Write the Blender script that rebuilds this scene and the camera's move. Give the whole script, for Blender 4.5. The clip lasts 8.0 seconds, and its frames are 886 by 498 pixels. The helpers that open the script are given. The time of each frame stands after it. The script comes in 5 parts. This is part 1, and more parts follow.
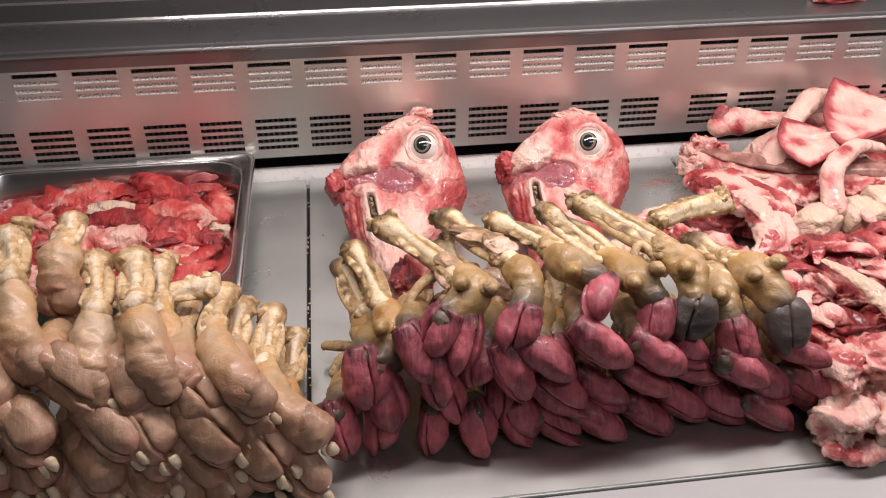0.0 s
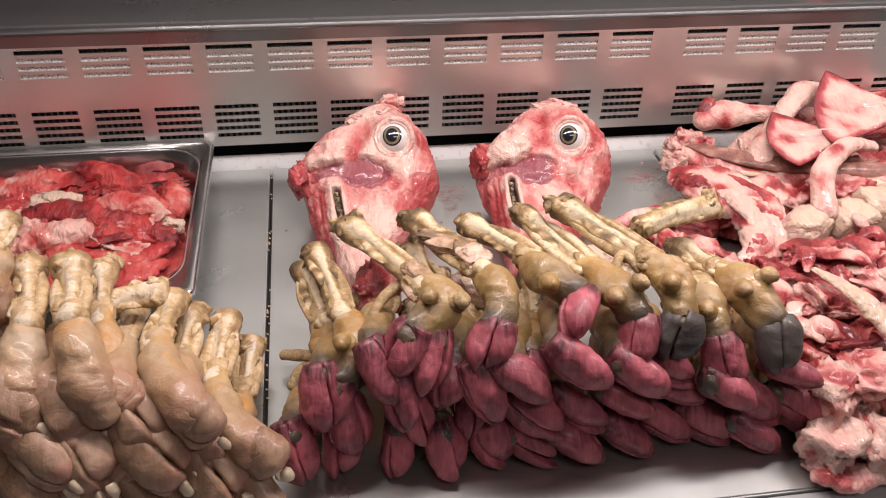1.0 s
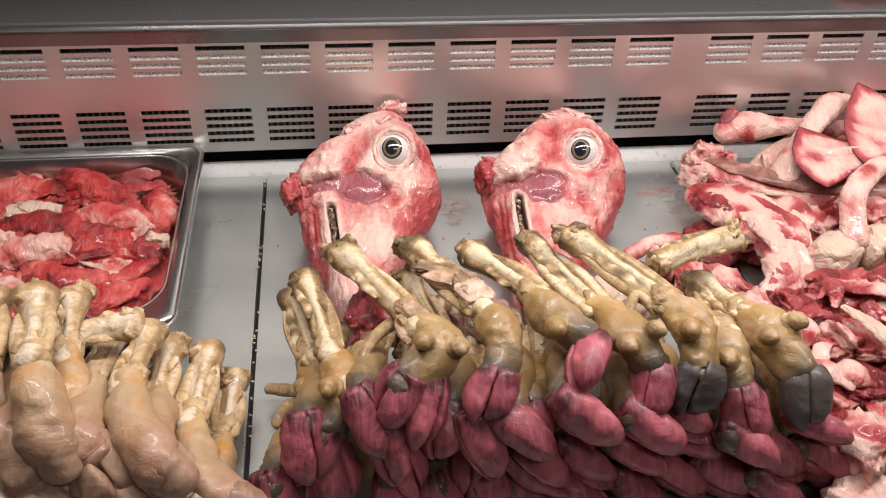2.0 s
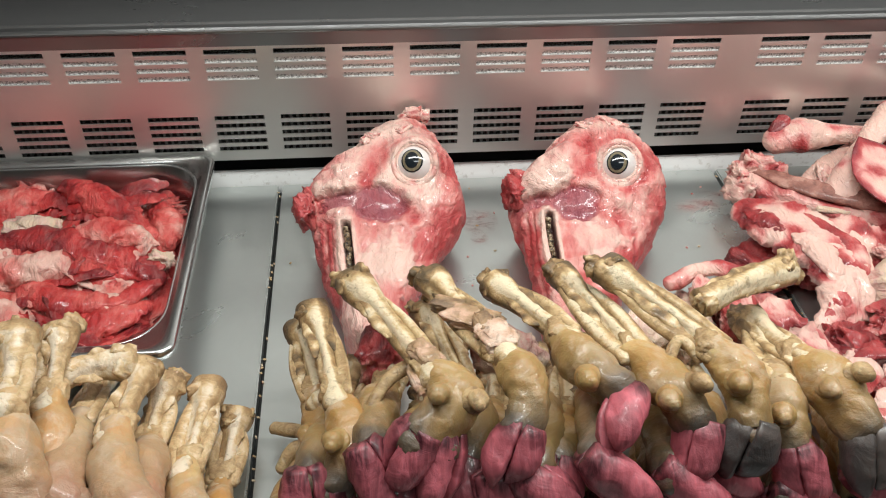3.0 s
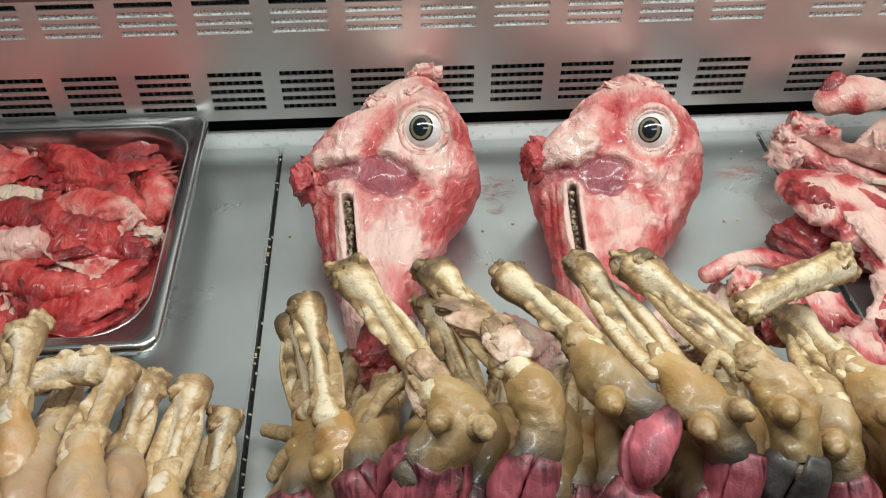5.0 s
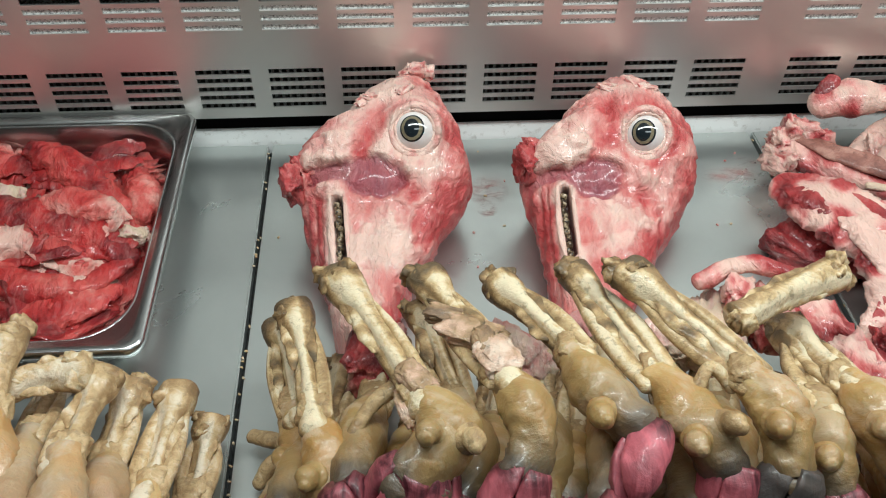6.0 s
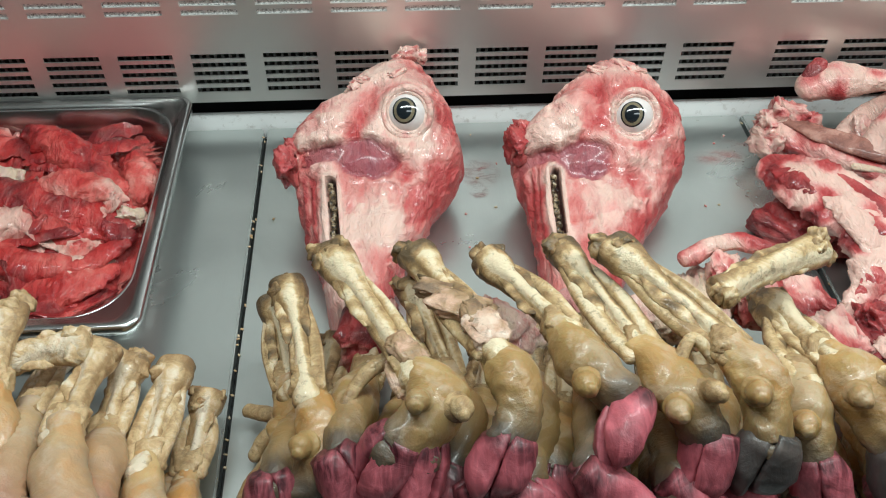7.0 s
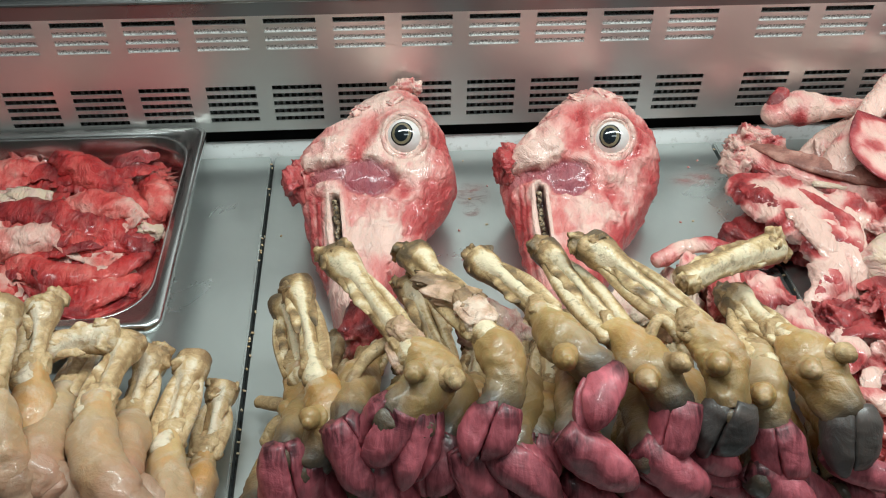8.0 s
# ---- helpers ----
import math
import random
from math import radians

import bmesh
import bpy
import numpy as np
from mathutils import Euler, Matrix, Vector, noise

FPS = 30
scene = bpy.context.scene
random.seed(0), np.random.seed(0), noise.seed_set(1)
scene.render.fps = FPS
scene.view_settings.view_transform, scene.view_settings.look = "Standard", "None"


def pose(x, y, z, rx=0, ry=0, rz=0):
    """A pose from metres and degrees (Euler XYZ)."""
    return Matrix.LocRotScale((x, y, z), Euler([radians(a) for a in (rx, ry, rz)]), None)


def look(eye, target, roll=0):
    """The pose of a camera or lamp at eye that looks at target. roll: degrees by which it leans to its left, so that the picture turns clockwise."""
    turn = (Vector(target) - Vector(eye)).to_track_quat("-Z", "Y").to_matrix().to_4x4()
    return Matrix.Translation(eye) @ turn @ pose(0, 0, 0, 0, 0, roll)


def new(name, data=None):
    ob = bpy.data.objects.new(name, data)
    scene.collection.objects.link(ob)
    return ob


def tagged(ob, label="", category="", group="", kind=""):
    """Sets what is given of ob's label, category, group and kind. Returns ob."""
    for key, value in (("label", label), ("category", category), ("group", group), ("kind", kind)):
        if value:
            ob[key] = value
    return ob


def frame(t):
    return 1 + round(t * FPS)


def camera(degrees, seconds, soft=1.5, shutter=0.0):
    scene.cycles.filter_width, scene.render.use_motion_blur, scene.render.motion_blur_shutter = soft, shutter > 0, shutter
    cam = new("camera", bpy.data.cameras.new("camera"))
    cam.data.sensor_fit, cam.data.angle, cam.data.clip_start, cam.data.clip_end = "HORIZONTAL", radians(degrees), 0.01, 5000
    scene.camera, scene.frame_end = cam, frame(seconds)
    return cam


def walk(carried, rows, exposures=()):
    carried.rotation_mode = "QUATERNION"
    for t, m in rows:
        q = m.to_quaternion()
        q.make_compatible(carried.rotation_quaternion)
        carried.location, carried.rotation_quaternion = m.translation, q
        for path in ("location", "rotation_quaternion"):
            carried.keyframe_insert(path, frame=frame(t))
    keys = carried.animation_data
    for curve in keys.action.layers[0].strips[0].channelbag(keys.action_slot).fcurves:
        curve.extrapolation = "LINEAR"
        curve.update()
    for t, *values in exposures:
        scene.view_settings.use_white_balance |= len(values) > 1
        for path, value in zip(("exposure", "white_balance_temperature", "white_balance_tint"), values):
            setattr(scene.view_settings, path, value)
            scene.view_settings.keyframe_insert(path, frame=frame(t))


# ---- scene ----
cam = camera(55.5, 8.0, 1.1)
PATH = [
    (0, (0.055, 0.077, 0.526), (0.274, 1.703, -0.617), 0.1),
    (0.5, (0.061, 0.096, 0.524), (0.31, 1.704, -0.638), 0.8),
    (1, (0.069, 0.133, 0.517), (0.339, 1.716, -0.676), 2.0),
    (1.2, (0.074, 0.149, 0.518), (0.345, 1.72, -0.689), 2.2),
    (2.5, (0.092, 0.227, 0.513), (0.306, 1.781, -0.728), 2.5),
    (3, (0.103, 0.263, 0.507), (0.269, 1.803, -0.758), 1.4),
    (3.5, (0.11, 0.291, 0.501), (0.246, 1.813, -0.79), 0.6),
    (4, (0.116, 0.311, 0.497), (0.217, 1.815, -0.818), -0.2),
    (4.5, (0.12, 0.327, 0.495), (0.212, 1.786, -0.869), -0.1),
    (6, (0.123, 0.35, 0.495), (0.24, 1.767, -0.912), 1.3),
    (6.5, (0.125, 0.352, 0.493), (0.239, 1.762, -0.92), 1.3),
    (7, (0.127, 0.335, 0.497), (0.247, 1.737, -0.924), 1.3),
    (7.5, (0.126, 0.302, 0.504), (0.254, 1.734, -0.885), 1.3),
    (8, (0.124, 0.268, 0.51), (0.256, 1.76, -0.816), 1.0),
]
walk(cam, [(t, look(eye, target, roll)) for t, eye, target, roll in PATH],
     exposures=[(0.0, 0.05, 6600, 24), (1.2, 0.05, 6600, 24), (2.5, 0.02, 6230, 11), (3.5, -0.06, 6000, 3), (4.5, -0.13, 5900, 2), (6.5, -0.17, 5680, -3), (8.0, -0.11, 5650, -4)])

# ---- light ----
world = bpy.data.worlds.new("shop_air")
scene.world = world
world.use_nodes = True
world.node_tree.nodes["Background"].inputs[0].default_value = (0.9, 0.95, 1.0, 1)
world.node_tree.nodes["Background"].inputs[1].default_value = 0.09


def area(name, x, y, z, sx, sy, power, colour, rx=0):
    lamp = bpy.data.lights.new(name, "AREA")
    lamp.shape, lamp.size, lamp.size_y, lamp.energy, lamp.color = "RECTANGLE", sx, sy, power, colour
    ob = new(name, lamp)
    ob.matrix_world = pose(x, y, z, rx, 0, 0)
    return ob


area("case_tube_light", 0.55, 0.71, 0.740, 1.62, 0.05, 12.4, (1.0, 0.95, 0.88), 4)
# Added fill from the shop side, out of view, to brighten the trotters' fronts.
area("shop_fill_light", 0.6, -0.6, 1.90, 1.2, 0.3, 7.5, (1.0, 0.97, 0.93))


# ---- materials ----
class Mat:
    """A short way to write a node material."""

    def __init__(self, name, rough=0.5, metal=0.0):
        self.m = bpy.data.materials.new(name)
        self.m.use_nodes = True
        self.t = self.m.node_tree
        self.n, self.l = self.t.nodes, self.t.links
        self.b = self.n["Principled BSDF"]
        self.b.inputs["Roughness"].default_value = rough
        self.b.inputs["Metallic"].default_value = metal
        self.co = self.n.new("ShaderNodeTexCoord").outputs["Object"]
        info = self.n.new("ShaderNodeObjectInfo")
        self.rand = info.outputs["Random"]
        off = self.n.new("ShaderNodeVectorMath")
        off.operation = "SCALE"
        off.inputs[0].default_value = (7.3, 3.1, 5.7)
        self.l.new(self.rand, off.inputs["Scale"])
        add = self.n.new("ShaderNodeVectorMath")
        self.l.new(self.co, add.inputs[0])
        self.l.new(off.outputs[0], add.inputs[1])
        self.vec = add.outputs[0]

    def noise(self, scale, detail=4, rough=0.6, warp=0.0, stretch=None):
        v = self.vec
        if stretch:
            mp = self.n.new("ShaderNodeMapping")
            mp.inputs["Scale"].default_value = stretch
            self.l.new(v, mp.inputs[0])
            v = mp.outputs[0]
        nd = self.n.new("ShaderNodeTexNoise")
        nd.inputs["Scale"].default_value, nd.inputs["Detail"].default_value = scale, detail
        nd.inputs["Roughness"].default_value, nd.inputs["Distortion"].default_value = rough, warp
        self.l.new(v, nd.inputs["Vector"])
        return nd.outputs[0]

    def ramp(self, src, stops):
        r = self.n.new("ShaderNodeValToRGB")
        e = r.color_ramp.elements
        e[0].position, e[0].color = stops[0][0], (*stops[0][1], 1)
        e[1].position, e[1].color = stops[-1][0], (*stops[-1][1], 1)
        for p, c in stops[1:-1]:
            k = e.new(p)
            k.color = (*c, 1)
        self.l.new(src, r.inputs[0])
        return r.outputs[0]

    def math(self, op, a, b=0.0, c=0.0):
        nd = self.n.new("ShaderNodeMath")
        nd.operation = op
        for k, v in enumerate((a, b, c)):
            if isinstance(v, (int, float)):
                nd.inputs[k].default_value = v
            else:
                self.l.new(v, nd.inputs[k])
        return nd.outputs[0]

    def mix(self, fac, a, b, blend="MIX"):
        nd = self.n.new("ShaderNodeMix")
        nd.data_type, nd.blend_type = "RGBA", blend
        for k, v in ((0, fac), (6, a), (7, b)):
            if isinstance(v, (int, float)):
                nd.inputs[k].default_value = v
            elif isinstance(v, tuple):
                nd.inputs[k].default_value = (*v, 1)
            else:
                self.l.new(v, nd.inputs[k])
        return nd.outputs[2]

    def attr(self, name):
        nd = self.n.new("ShaderNodeAttribute")
        nd.attribute_name = name
        return nd.outputs["Fac"]

    def colour(self, c):
        if isinstance(c, tuple):
            self.b.inputs["Base Color"].default_value = (*c, 1)
        else:
            self.l.new(c, self.b.inputs["Base Color"])
        return self

    def rough(self, src, lo, hi):
        self.l.new(self.math("MULTIPLY_ADD", src, hi - lo, lo), self.b.inputs["Roughness"])
        return self

    def bump(self, src, dist, strength=1.0):
        nd = self.n.new("ShaderNodeBump")
        nd.inputs["Distance"].default_value, nd.inputs["Strength"].default_value = dist, strength
        self.l.new(src, nd.inputs["Height"])
        if self.b.inputs["Normal"].is_linked:
            self.l.new(self.b.inputs["Normal"].links[0].from_socket, nd.inputs["Normal"])
        self.l.new(nd.outputs[0], self.b.inputs["Normal"])
        return self

    def wet(self, sss=0.12, coat=0.35):
        self.b.inputs["Subsurface Weight"].default_value = sss
        self.b.inputs["Subsurface Radius"].default_value = (0.006, 0.002, 0.0015)
        self.b.inputs["Subsurface Scale"].default_value = 1.0
        self.b.inputs["Coat Weight"].default_value = coat
        self.b.inputs["Coat Roughness"].default_value = 0.12
        return self


def steel(name, base, r0, r1, stretch, scuff=0.3, metal=0.86):
    m = Mat(name, 0.3, metal)
    grain = m.noise(60, 3, 0.7, 0, stretch)
    blot = m.noise(9, 5, 0.65, 0.6)
    m.colour(m.mix(m.math("MULTIPLY", blot, scuff), base, tuple(c * 0.6 for c in base)))
    m.rough(blot, r0, r1)
    m.bump(grain, 0.0002, 0.25)
    return m.m


STEEL_PANEL = steel("brushed_panel_steel", (0.80, 0.785, 0.755), 0.24, 0.40, (0.25, 1, 12))
STEEL_DECK = steel("brushed_deck_steel", (0.65, 0.68, 0.66), 0.20, 0.40, (9, 0.2, 1), 0.5)
STEEL_TRAY = steel("pressed_tray_steel", (0.72, 0.73, 0.73), 0.16, 0.30, (1, 1, 1), 0.3, 1.0)
STEEL_DARK = steel("dull_ledge_steel", (0.24, 0.24, 0.24), 0.22, 0.36, (0.2, 8, 1))
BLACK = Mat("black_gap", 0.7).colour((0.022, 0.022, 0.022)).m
m = Mat("white_enamel", 0.35)
WHITE = m.colour(m.mix(m.noise(30, 4), (0.74, 0.74, 0.72), (0.60, 0.60, 0.58))).m
m = Mat("flange_enamel", 0.22)
FLANGE = m.colour(m.mix(m.ramp(m.noise(90, 5, 0.7), [(0.56, (0, 0, 0)), (0.70, (1, 1, 1))]), (0.88, 0.89, 0.88), (0.62, 0.61, 0.58))).m
m = Mat("rail_enamel", 0.3)
RAIL = m.colour(m.mix(m.noise(12, 5), (0.46, 0.47, 0.47), (0.36, 0.37, 0.37))).m
m = Mat("grey_enamel", 0.4)
GREY = m.colour(m.mix(m.noise(30, 4), (0.20, 0.21, 0.21), (0.14, 0.14, 0.145))).m
m = Mat("evaporator_fins", 0.55, 0.3)
FROST = m.colour(m.ramp(m.noise(420, 2, 0.7), [(0.34, (0.22, 0.22, 0.22)), (0.48, (0.62, 0.63, 0.62)), (0.58, (0.86, 0.87, 0.86))])).m
m = Mat("painted_wall", 0.7)
WALL = m.colour(m.mix(m.noise(4, 5), (0.62, 0.60, 0.56), (0.52, 0.50, 0.47))).m
m = Mat("floor_tile", 0.4)
FLOOR = m.colour(m.mix(m.noise(6, 5), (0.30, 0.29, 0.28), (0.22, 0.21, 0.20))).m

FAT, PALE, PINK, RED, DEEP = (0.78, 0.53, 0.45), (0.70, 0.34, 0.30), (0.56, 0.15, 0.14), (0.40, 0.040, 0.042), (0.17, 0.010, 0.014)


def flesh(name, stops, big=28, fine=150, wet=0.4, veins=0.2, gore=0.3, purple=(0.16, 0.020, 0.042), weights=(1.0, 0.75, 0.30, 0.62, -0.85)):
    """Raw meat: fat, pink and red tissue by three noises and the mesh's own redness."""
    m = Mat(name, 0.4)
    a = m.noise(big, 5, 0.55, 1.6)
    c = m.noise(big * 3.2, 6, 0.66, 1.2, (1, 0.5, 1))
    b = m.noise(fine, 4, 0.65, 0.5, (1, 0.3, 1))
    wa, wc, wb, wr, shift = weights
    f = m.math("ADD", m.math("MULTIPLY", a, wa), m.math("ADD", m.math("MULTIPLY", c, wc), m.math("MULTIPLY", b, wb)))
    f = m.math("ADD", f, m.math("MULTIPLY_ADD", m.attr("red"), wr, shift))
    col = m.ramp(f, stops)
    vein = m.noise(big * 1.2, 4, 0.55, 2.6, (1, 0.5, 1))
    band = m.ramp(m.math("ABSOLUTE", m.math("SUBTRACT", vein, 0.5)), [(0.0, (1, 1, 1)), (0.02, (0.4, 0.4, 0.4)), (0.05, (0, 0, 0))])
    col = m.mix(m.math("MULTIPLY", band, veins), col, FAT)
    gash = m.ramp(m.noise(big * 0.9, 5, 0.65, 1.8), [(0.60, (0, 0, 0)), (0.68, (1, 1, 1))])
    col = m.mix(m.math("MULTIPLY", gash, gore), col, DEEP)
    col = m.mix(m.math("MULTIPLY", m.attr("purple"), m.ramp(c, [(0.34, (1, 1, 1)), (0.72, (0.6, 0.6, 0.6))])), col, m.mix(b, purple, (0.38, 0.11, 0.135)))
    col = m.mix(m.attr("dark"), col, (0.025, 0.010, 0.008))
    m.colour(col)
    m.rough(c, 0.22, 0.60)
    rag = m.noise(big * 3.2, 6, 0.62, 2.0, (1, 0.45, 1))
    m.bump(rag, 0.0085, 0.7)
    m.bump(b, 0.0025, 0.8)
    m.wet(0.10, wet)
    return m.m


MEAT_HEAD = flesh("skinned_head_flesh", [(0.22, FAT), (0.42, PALE), (0.56, (0.62, 0.20, 0.18)), (0.72, (0.50, 0.075, 0.075)), (0.92, RED)], 17, 170, 0.35, 0.10, 0.0, weights=(0.45, 0.50, 0.22, 0.80, -0.47))
MEAT_TRAY = flesh("red_offal", [(0.06, (0.76, 0.47, 0.39)), (0.24, (0.68, 0.25, 0.21)), (0.40, (0.62, 0.10, 0.085)), (0.62, (0.46, 0.026, 0.026)), (0.88, (0.19, 0.010, 0.014))], 20, 150, 0.3, 0.10, 0.35, weights=(0.85, 0.55, 0.22, 0.75, -0.75))
MEAT_BONE = flesh("meaty_bone", [(0.22, (0.76, 0.50, 0.42)), (0.42, PALE), (0.52, PINK), (0.64, RED), (0.94, DEEP)], 17, 150, 0.35, 0.06, 0.3, weights=(0.85, 0.45, 0.20, 0.85, -0.70))
MEAT_PALE = flesh("fatty_gristle", [(0.20, (0.72, 0.55, 0.40)), (0.42, (0.72, 0.50, 0.42)), (0.60, (0.64, 0.30, 0.26)), (0.85, PINK)], 26, 150, 0.3, 0.2, 0.12)


def bone_stuff(name, light, mid, dirty, dark, amount):
    m = Mat(name, 0.5)
    a, b, c = m.noise(95, 6, 0.72, 1.0), m.noise(260, 4, 0.7), m.noise(30, 4, 0.6, 0.6)
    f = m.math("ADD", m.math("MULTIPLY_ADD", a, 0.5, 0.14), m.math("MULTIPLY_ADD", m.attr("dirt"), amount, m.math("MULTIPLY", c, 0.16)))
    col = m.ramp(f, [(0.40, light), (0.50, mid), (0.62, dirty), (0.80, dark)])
    spots = m.ramp(m.noise(150, 5, 0.75, 0.5), [(0.55, (0, 0, 0)), (0.62, (1, 1, 1))])
    col = m.mix(m.math("MULTIPLY", spots, 0.42), col, dark)
    m.colour(m.mix(m.math("MULTIPLY", b, 0.25), col, dirty))
    return m.rough(b, 0.30, 0.70).bump(a, 0.0022, 0.7).bump(b, 0.0012, 0.8).wet(0.08, 0.2).m


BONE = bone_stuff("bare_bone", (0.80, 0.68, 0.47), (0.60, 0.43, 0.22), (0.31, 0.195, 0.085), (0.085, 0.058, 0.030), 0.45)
GRISTLE = bone_stuff("torn_gristle", (0.76, 0.58, 0.46), (0.62, 0.40, 0.29), (0.36, 0.23, 0.12), (0.16, 0.10, 0.06), 0.35)
PALE_BONE = bone_stuff("pale_bone", (0.80, 0.69, 0.53), (0.64, 0.46, 0.25), (0.36, 0.225, 0.10), (0.20, 0.13, 0.07), 0.25)


def hide(name, top, mid, low, stain, other, tones):
    """Scalded skin: colour runs from the shank to the hoof, with stains and fine creases."""
    m = Mat(name, 0.4)
    a, b = m.noise(40, 6, 0.65, 1.0), m.noise(240, 4, 0.65)
    f = m.math("ADD", m.attr("along"), m.math("MULTIPLY_ADD", a, 0.4, -0.22))
    f = m.math("ADD", f, m.math("MULTIPLY_ADD", m.rand, 0.22, -0.14))
    upper = m.ramp(m.attr("along"), [(0.35, (0.85, 0.85, 0.85)), (0.80, (0.1, 0.1, 0.1))])
    col = m.ramp(f, [(0.05, top), (0.28, mid), (0.58, tuple((p * 2 + q) / 3 for p, q in zip(mid, low))), (0.84, low)])
    col = m.mix(m.math("MULTIPLY", m.ramp(m.noise(20, 5, 0.65), [(0.46, (0, 0, 0)), (0.60, (1, 1, 1))]), upper), col, stain)
    bare = m.ramp(m.noise(26, 5, 0.7, 1.4), [(0.50, (0, 0, 0)), (0.60, (1, 1, 1))])
    col = m.mix(m.math("MULTIPLY", m.math("MULTIPLY", bare, 0.75), m.math("SUBTRACT", 1.0, m.attr("along"))), col, (0.62, 0.49, 0.36))
    tone = m.math("FRACT", m.math("MULTIPLY", m.rand, 7.31))
    col = m.mix(m.math("MULTIPLY", m.math("MULTIPLY", tone, tones), upper), col, other)
    m.colour(m.mix(m.math("MULTIPLY", b, 0.3), col, tuple(c * 0.45 for c in mid)))
    fold = m.noise(75, 4, 0.6, 0.4, (0.5, 1, 1))
    return m.rough(a, 0.28, 0.56).bump(a, 0.0026, 0.6).bump(fold, 0.0026, 0.5).bump(b, 0.0006, 0.6).wet(0.20, 0.18).m


HIDE_BROWN = hide("brown_scalded_hide", (0.58, 0.40, 0.17), (0.42, 0.265, 0.092), (0.055, 0.050, 0.048), (0.44, 0.23, 0.065), (0.33, 0.235, 0.11), 0.42)
HIDE_PALE = hide("pale_scalded_hide", (0.58, 0.37, 0.125), (0.44, 0.285, 0.140), (0.40, 0.215, 0.150), (0.58, 0.27, 0.045), (0.56, 0.46, 0.36), 0.70)


def claw(name, base, low, tip, at=0.75):
    m = Mat(name, 0.35)
    a, b = m.noise(45, 5, 0.6, 1.0), m.noise(230, 4, 0.65, 0.6, (1, 0.25, 0.25))
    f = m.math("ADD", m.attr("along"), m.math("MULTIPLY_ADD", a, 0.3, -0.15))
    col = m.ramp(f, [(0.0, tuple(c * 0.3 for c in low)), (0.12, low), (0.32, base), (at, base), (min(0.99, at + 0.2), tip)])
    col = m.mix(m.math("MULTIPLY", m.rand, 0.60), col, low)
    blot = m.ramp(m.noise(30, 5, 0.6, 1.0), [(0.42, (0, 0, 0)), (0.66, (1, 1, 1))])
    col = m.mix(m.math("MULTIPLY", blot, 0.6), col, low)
    m.colour(m.mix(m.ramp(b, [(0.40, (0, 0, 0)), (0.80, (0.5, 0.5, 0.5))]), col, tuple(min(1, c * 1.5 + 0.03) for c in base)))
    return m.rough(a, 0.34, 0.66).bump(a, 0.0026, 0.6).bump(b, 0.0007, 0.6).wet(0.14, 0.12).m


NAIL = Mat("cream_nail", 0.4)
NAIL = NAIL.colour(NAIL.mix(NAIL.noise(200, 3), (0.66, 0.56, 0.42), (0.46, 0.35, 0.23))).wet(0.1, 0.2).m
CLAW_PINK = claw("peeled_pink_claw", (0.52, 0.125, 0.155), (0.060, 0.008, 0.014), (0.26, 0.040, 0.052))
CLAW_DARK = claw("black_horn_claw", (0.028, 0.024, 0.024), (0.09, 0.07, 0.06), (0.05, 0.035, 0.035))
CLAW_PALE = claw("pale_claw", (0.38, 0.245, 0.165), (0.25, 0.135, 0.075), (0.46, 0.22, 0.175), 0.74)
m = Mat("eye_white", 0.08)
EYE_WHITE = m.colour(m.mix(m.noise(160, 4), (0.78, 0.76, 0.74), (0.60, 0.52, 0.50))).wet(0.05, 1.0).m
m = Mat("eye_iris", 0.12)
EYE_IRIS = m.colour(m.mix(m.noise(500, 3), (0.27, 0.23, 0.15), (0.11, 0.09, 0.06))).wet(0.0, 1.0).m
EYE_PUPIL = Mat("eye_pupil", 0.05).colour((0.012, 0.016, 0.02)).wet(0.0, 1.0).m
m = Mat("tooth_enamel", 0.3)
TOOTH = m.colour(m.ramp(m.noise(300, 3), [(0.42, (0.03, 0.022, 0.016)), (0.55, (0.30, 0.22, 0.13)), (0.68, (0.62, 0.54, 0.40))])).m
BLOOD = Mat("dried_blood", 0.4).colour((0.50, 0.10, 0.085))
BLOOD.l.new(BLOOD.math("MULTIPLY", BLOOD.ramp(BLOOD.noise(95, 5, 0.75, 0.8, (0.5, 1, 1)), [(0.44, (0, 0, 0)), (0.68, (1, 1, 1))]), BLOOD.attr("fade")), BLOOD.b.inputs["Alpha"])
BLOOD = BLOOD.m


# ---- mesh helpers ----
def part(name, data, material, parent=None, label="", origin=(0, 0, 0), smooth=True):
    """Links (verts, faces, attributes) or a bmesh as one mesh object, under parent."""
    me = bpy.data.meshes.new(name)
    if isinstance(data, tuple):
        verts, faces, attrs = data
        v = np.asarray(verts, dtype=float) - np.array(origin)
        me.from_pydata(v.tolist(), [], faces)
        for key, vals in attrs.items():
            at = me.attributes.new(key, "FLOAT", "POINT")
            at.data.foreach_set("value", np.asarray(vals, dtype=np.float32))
    else:
        data.to_mesh(me)
        data.free()
    if smooth:
        me.polygons.foreach_set("use_smooth", [True] * len(me.polygons))
    me.materials.append(material)
    ob = new(name, me)
    if parent:
        ob.parent = parent
    else:
        ob.location = origin
    if label:
        ob["label"] = label
    return ob


def thing(name, at, label, category, group="", kind=""):
    ob = new(name)
    ob.empty_display_size = 0.02
    ob.location = at
    return tagged(ob, label, category, group, kind)


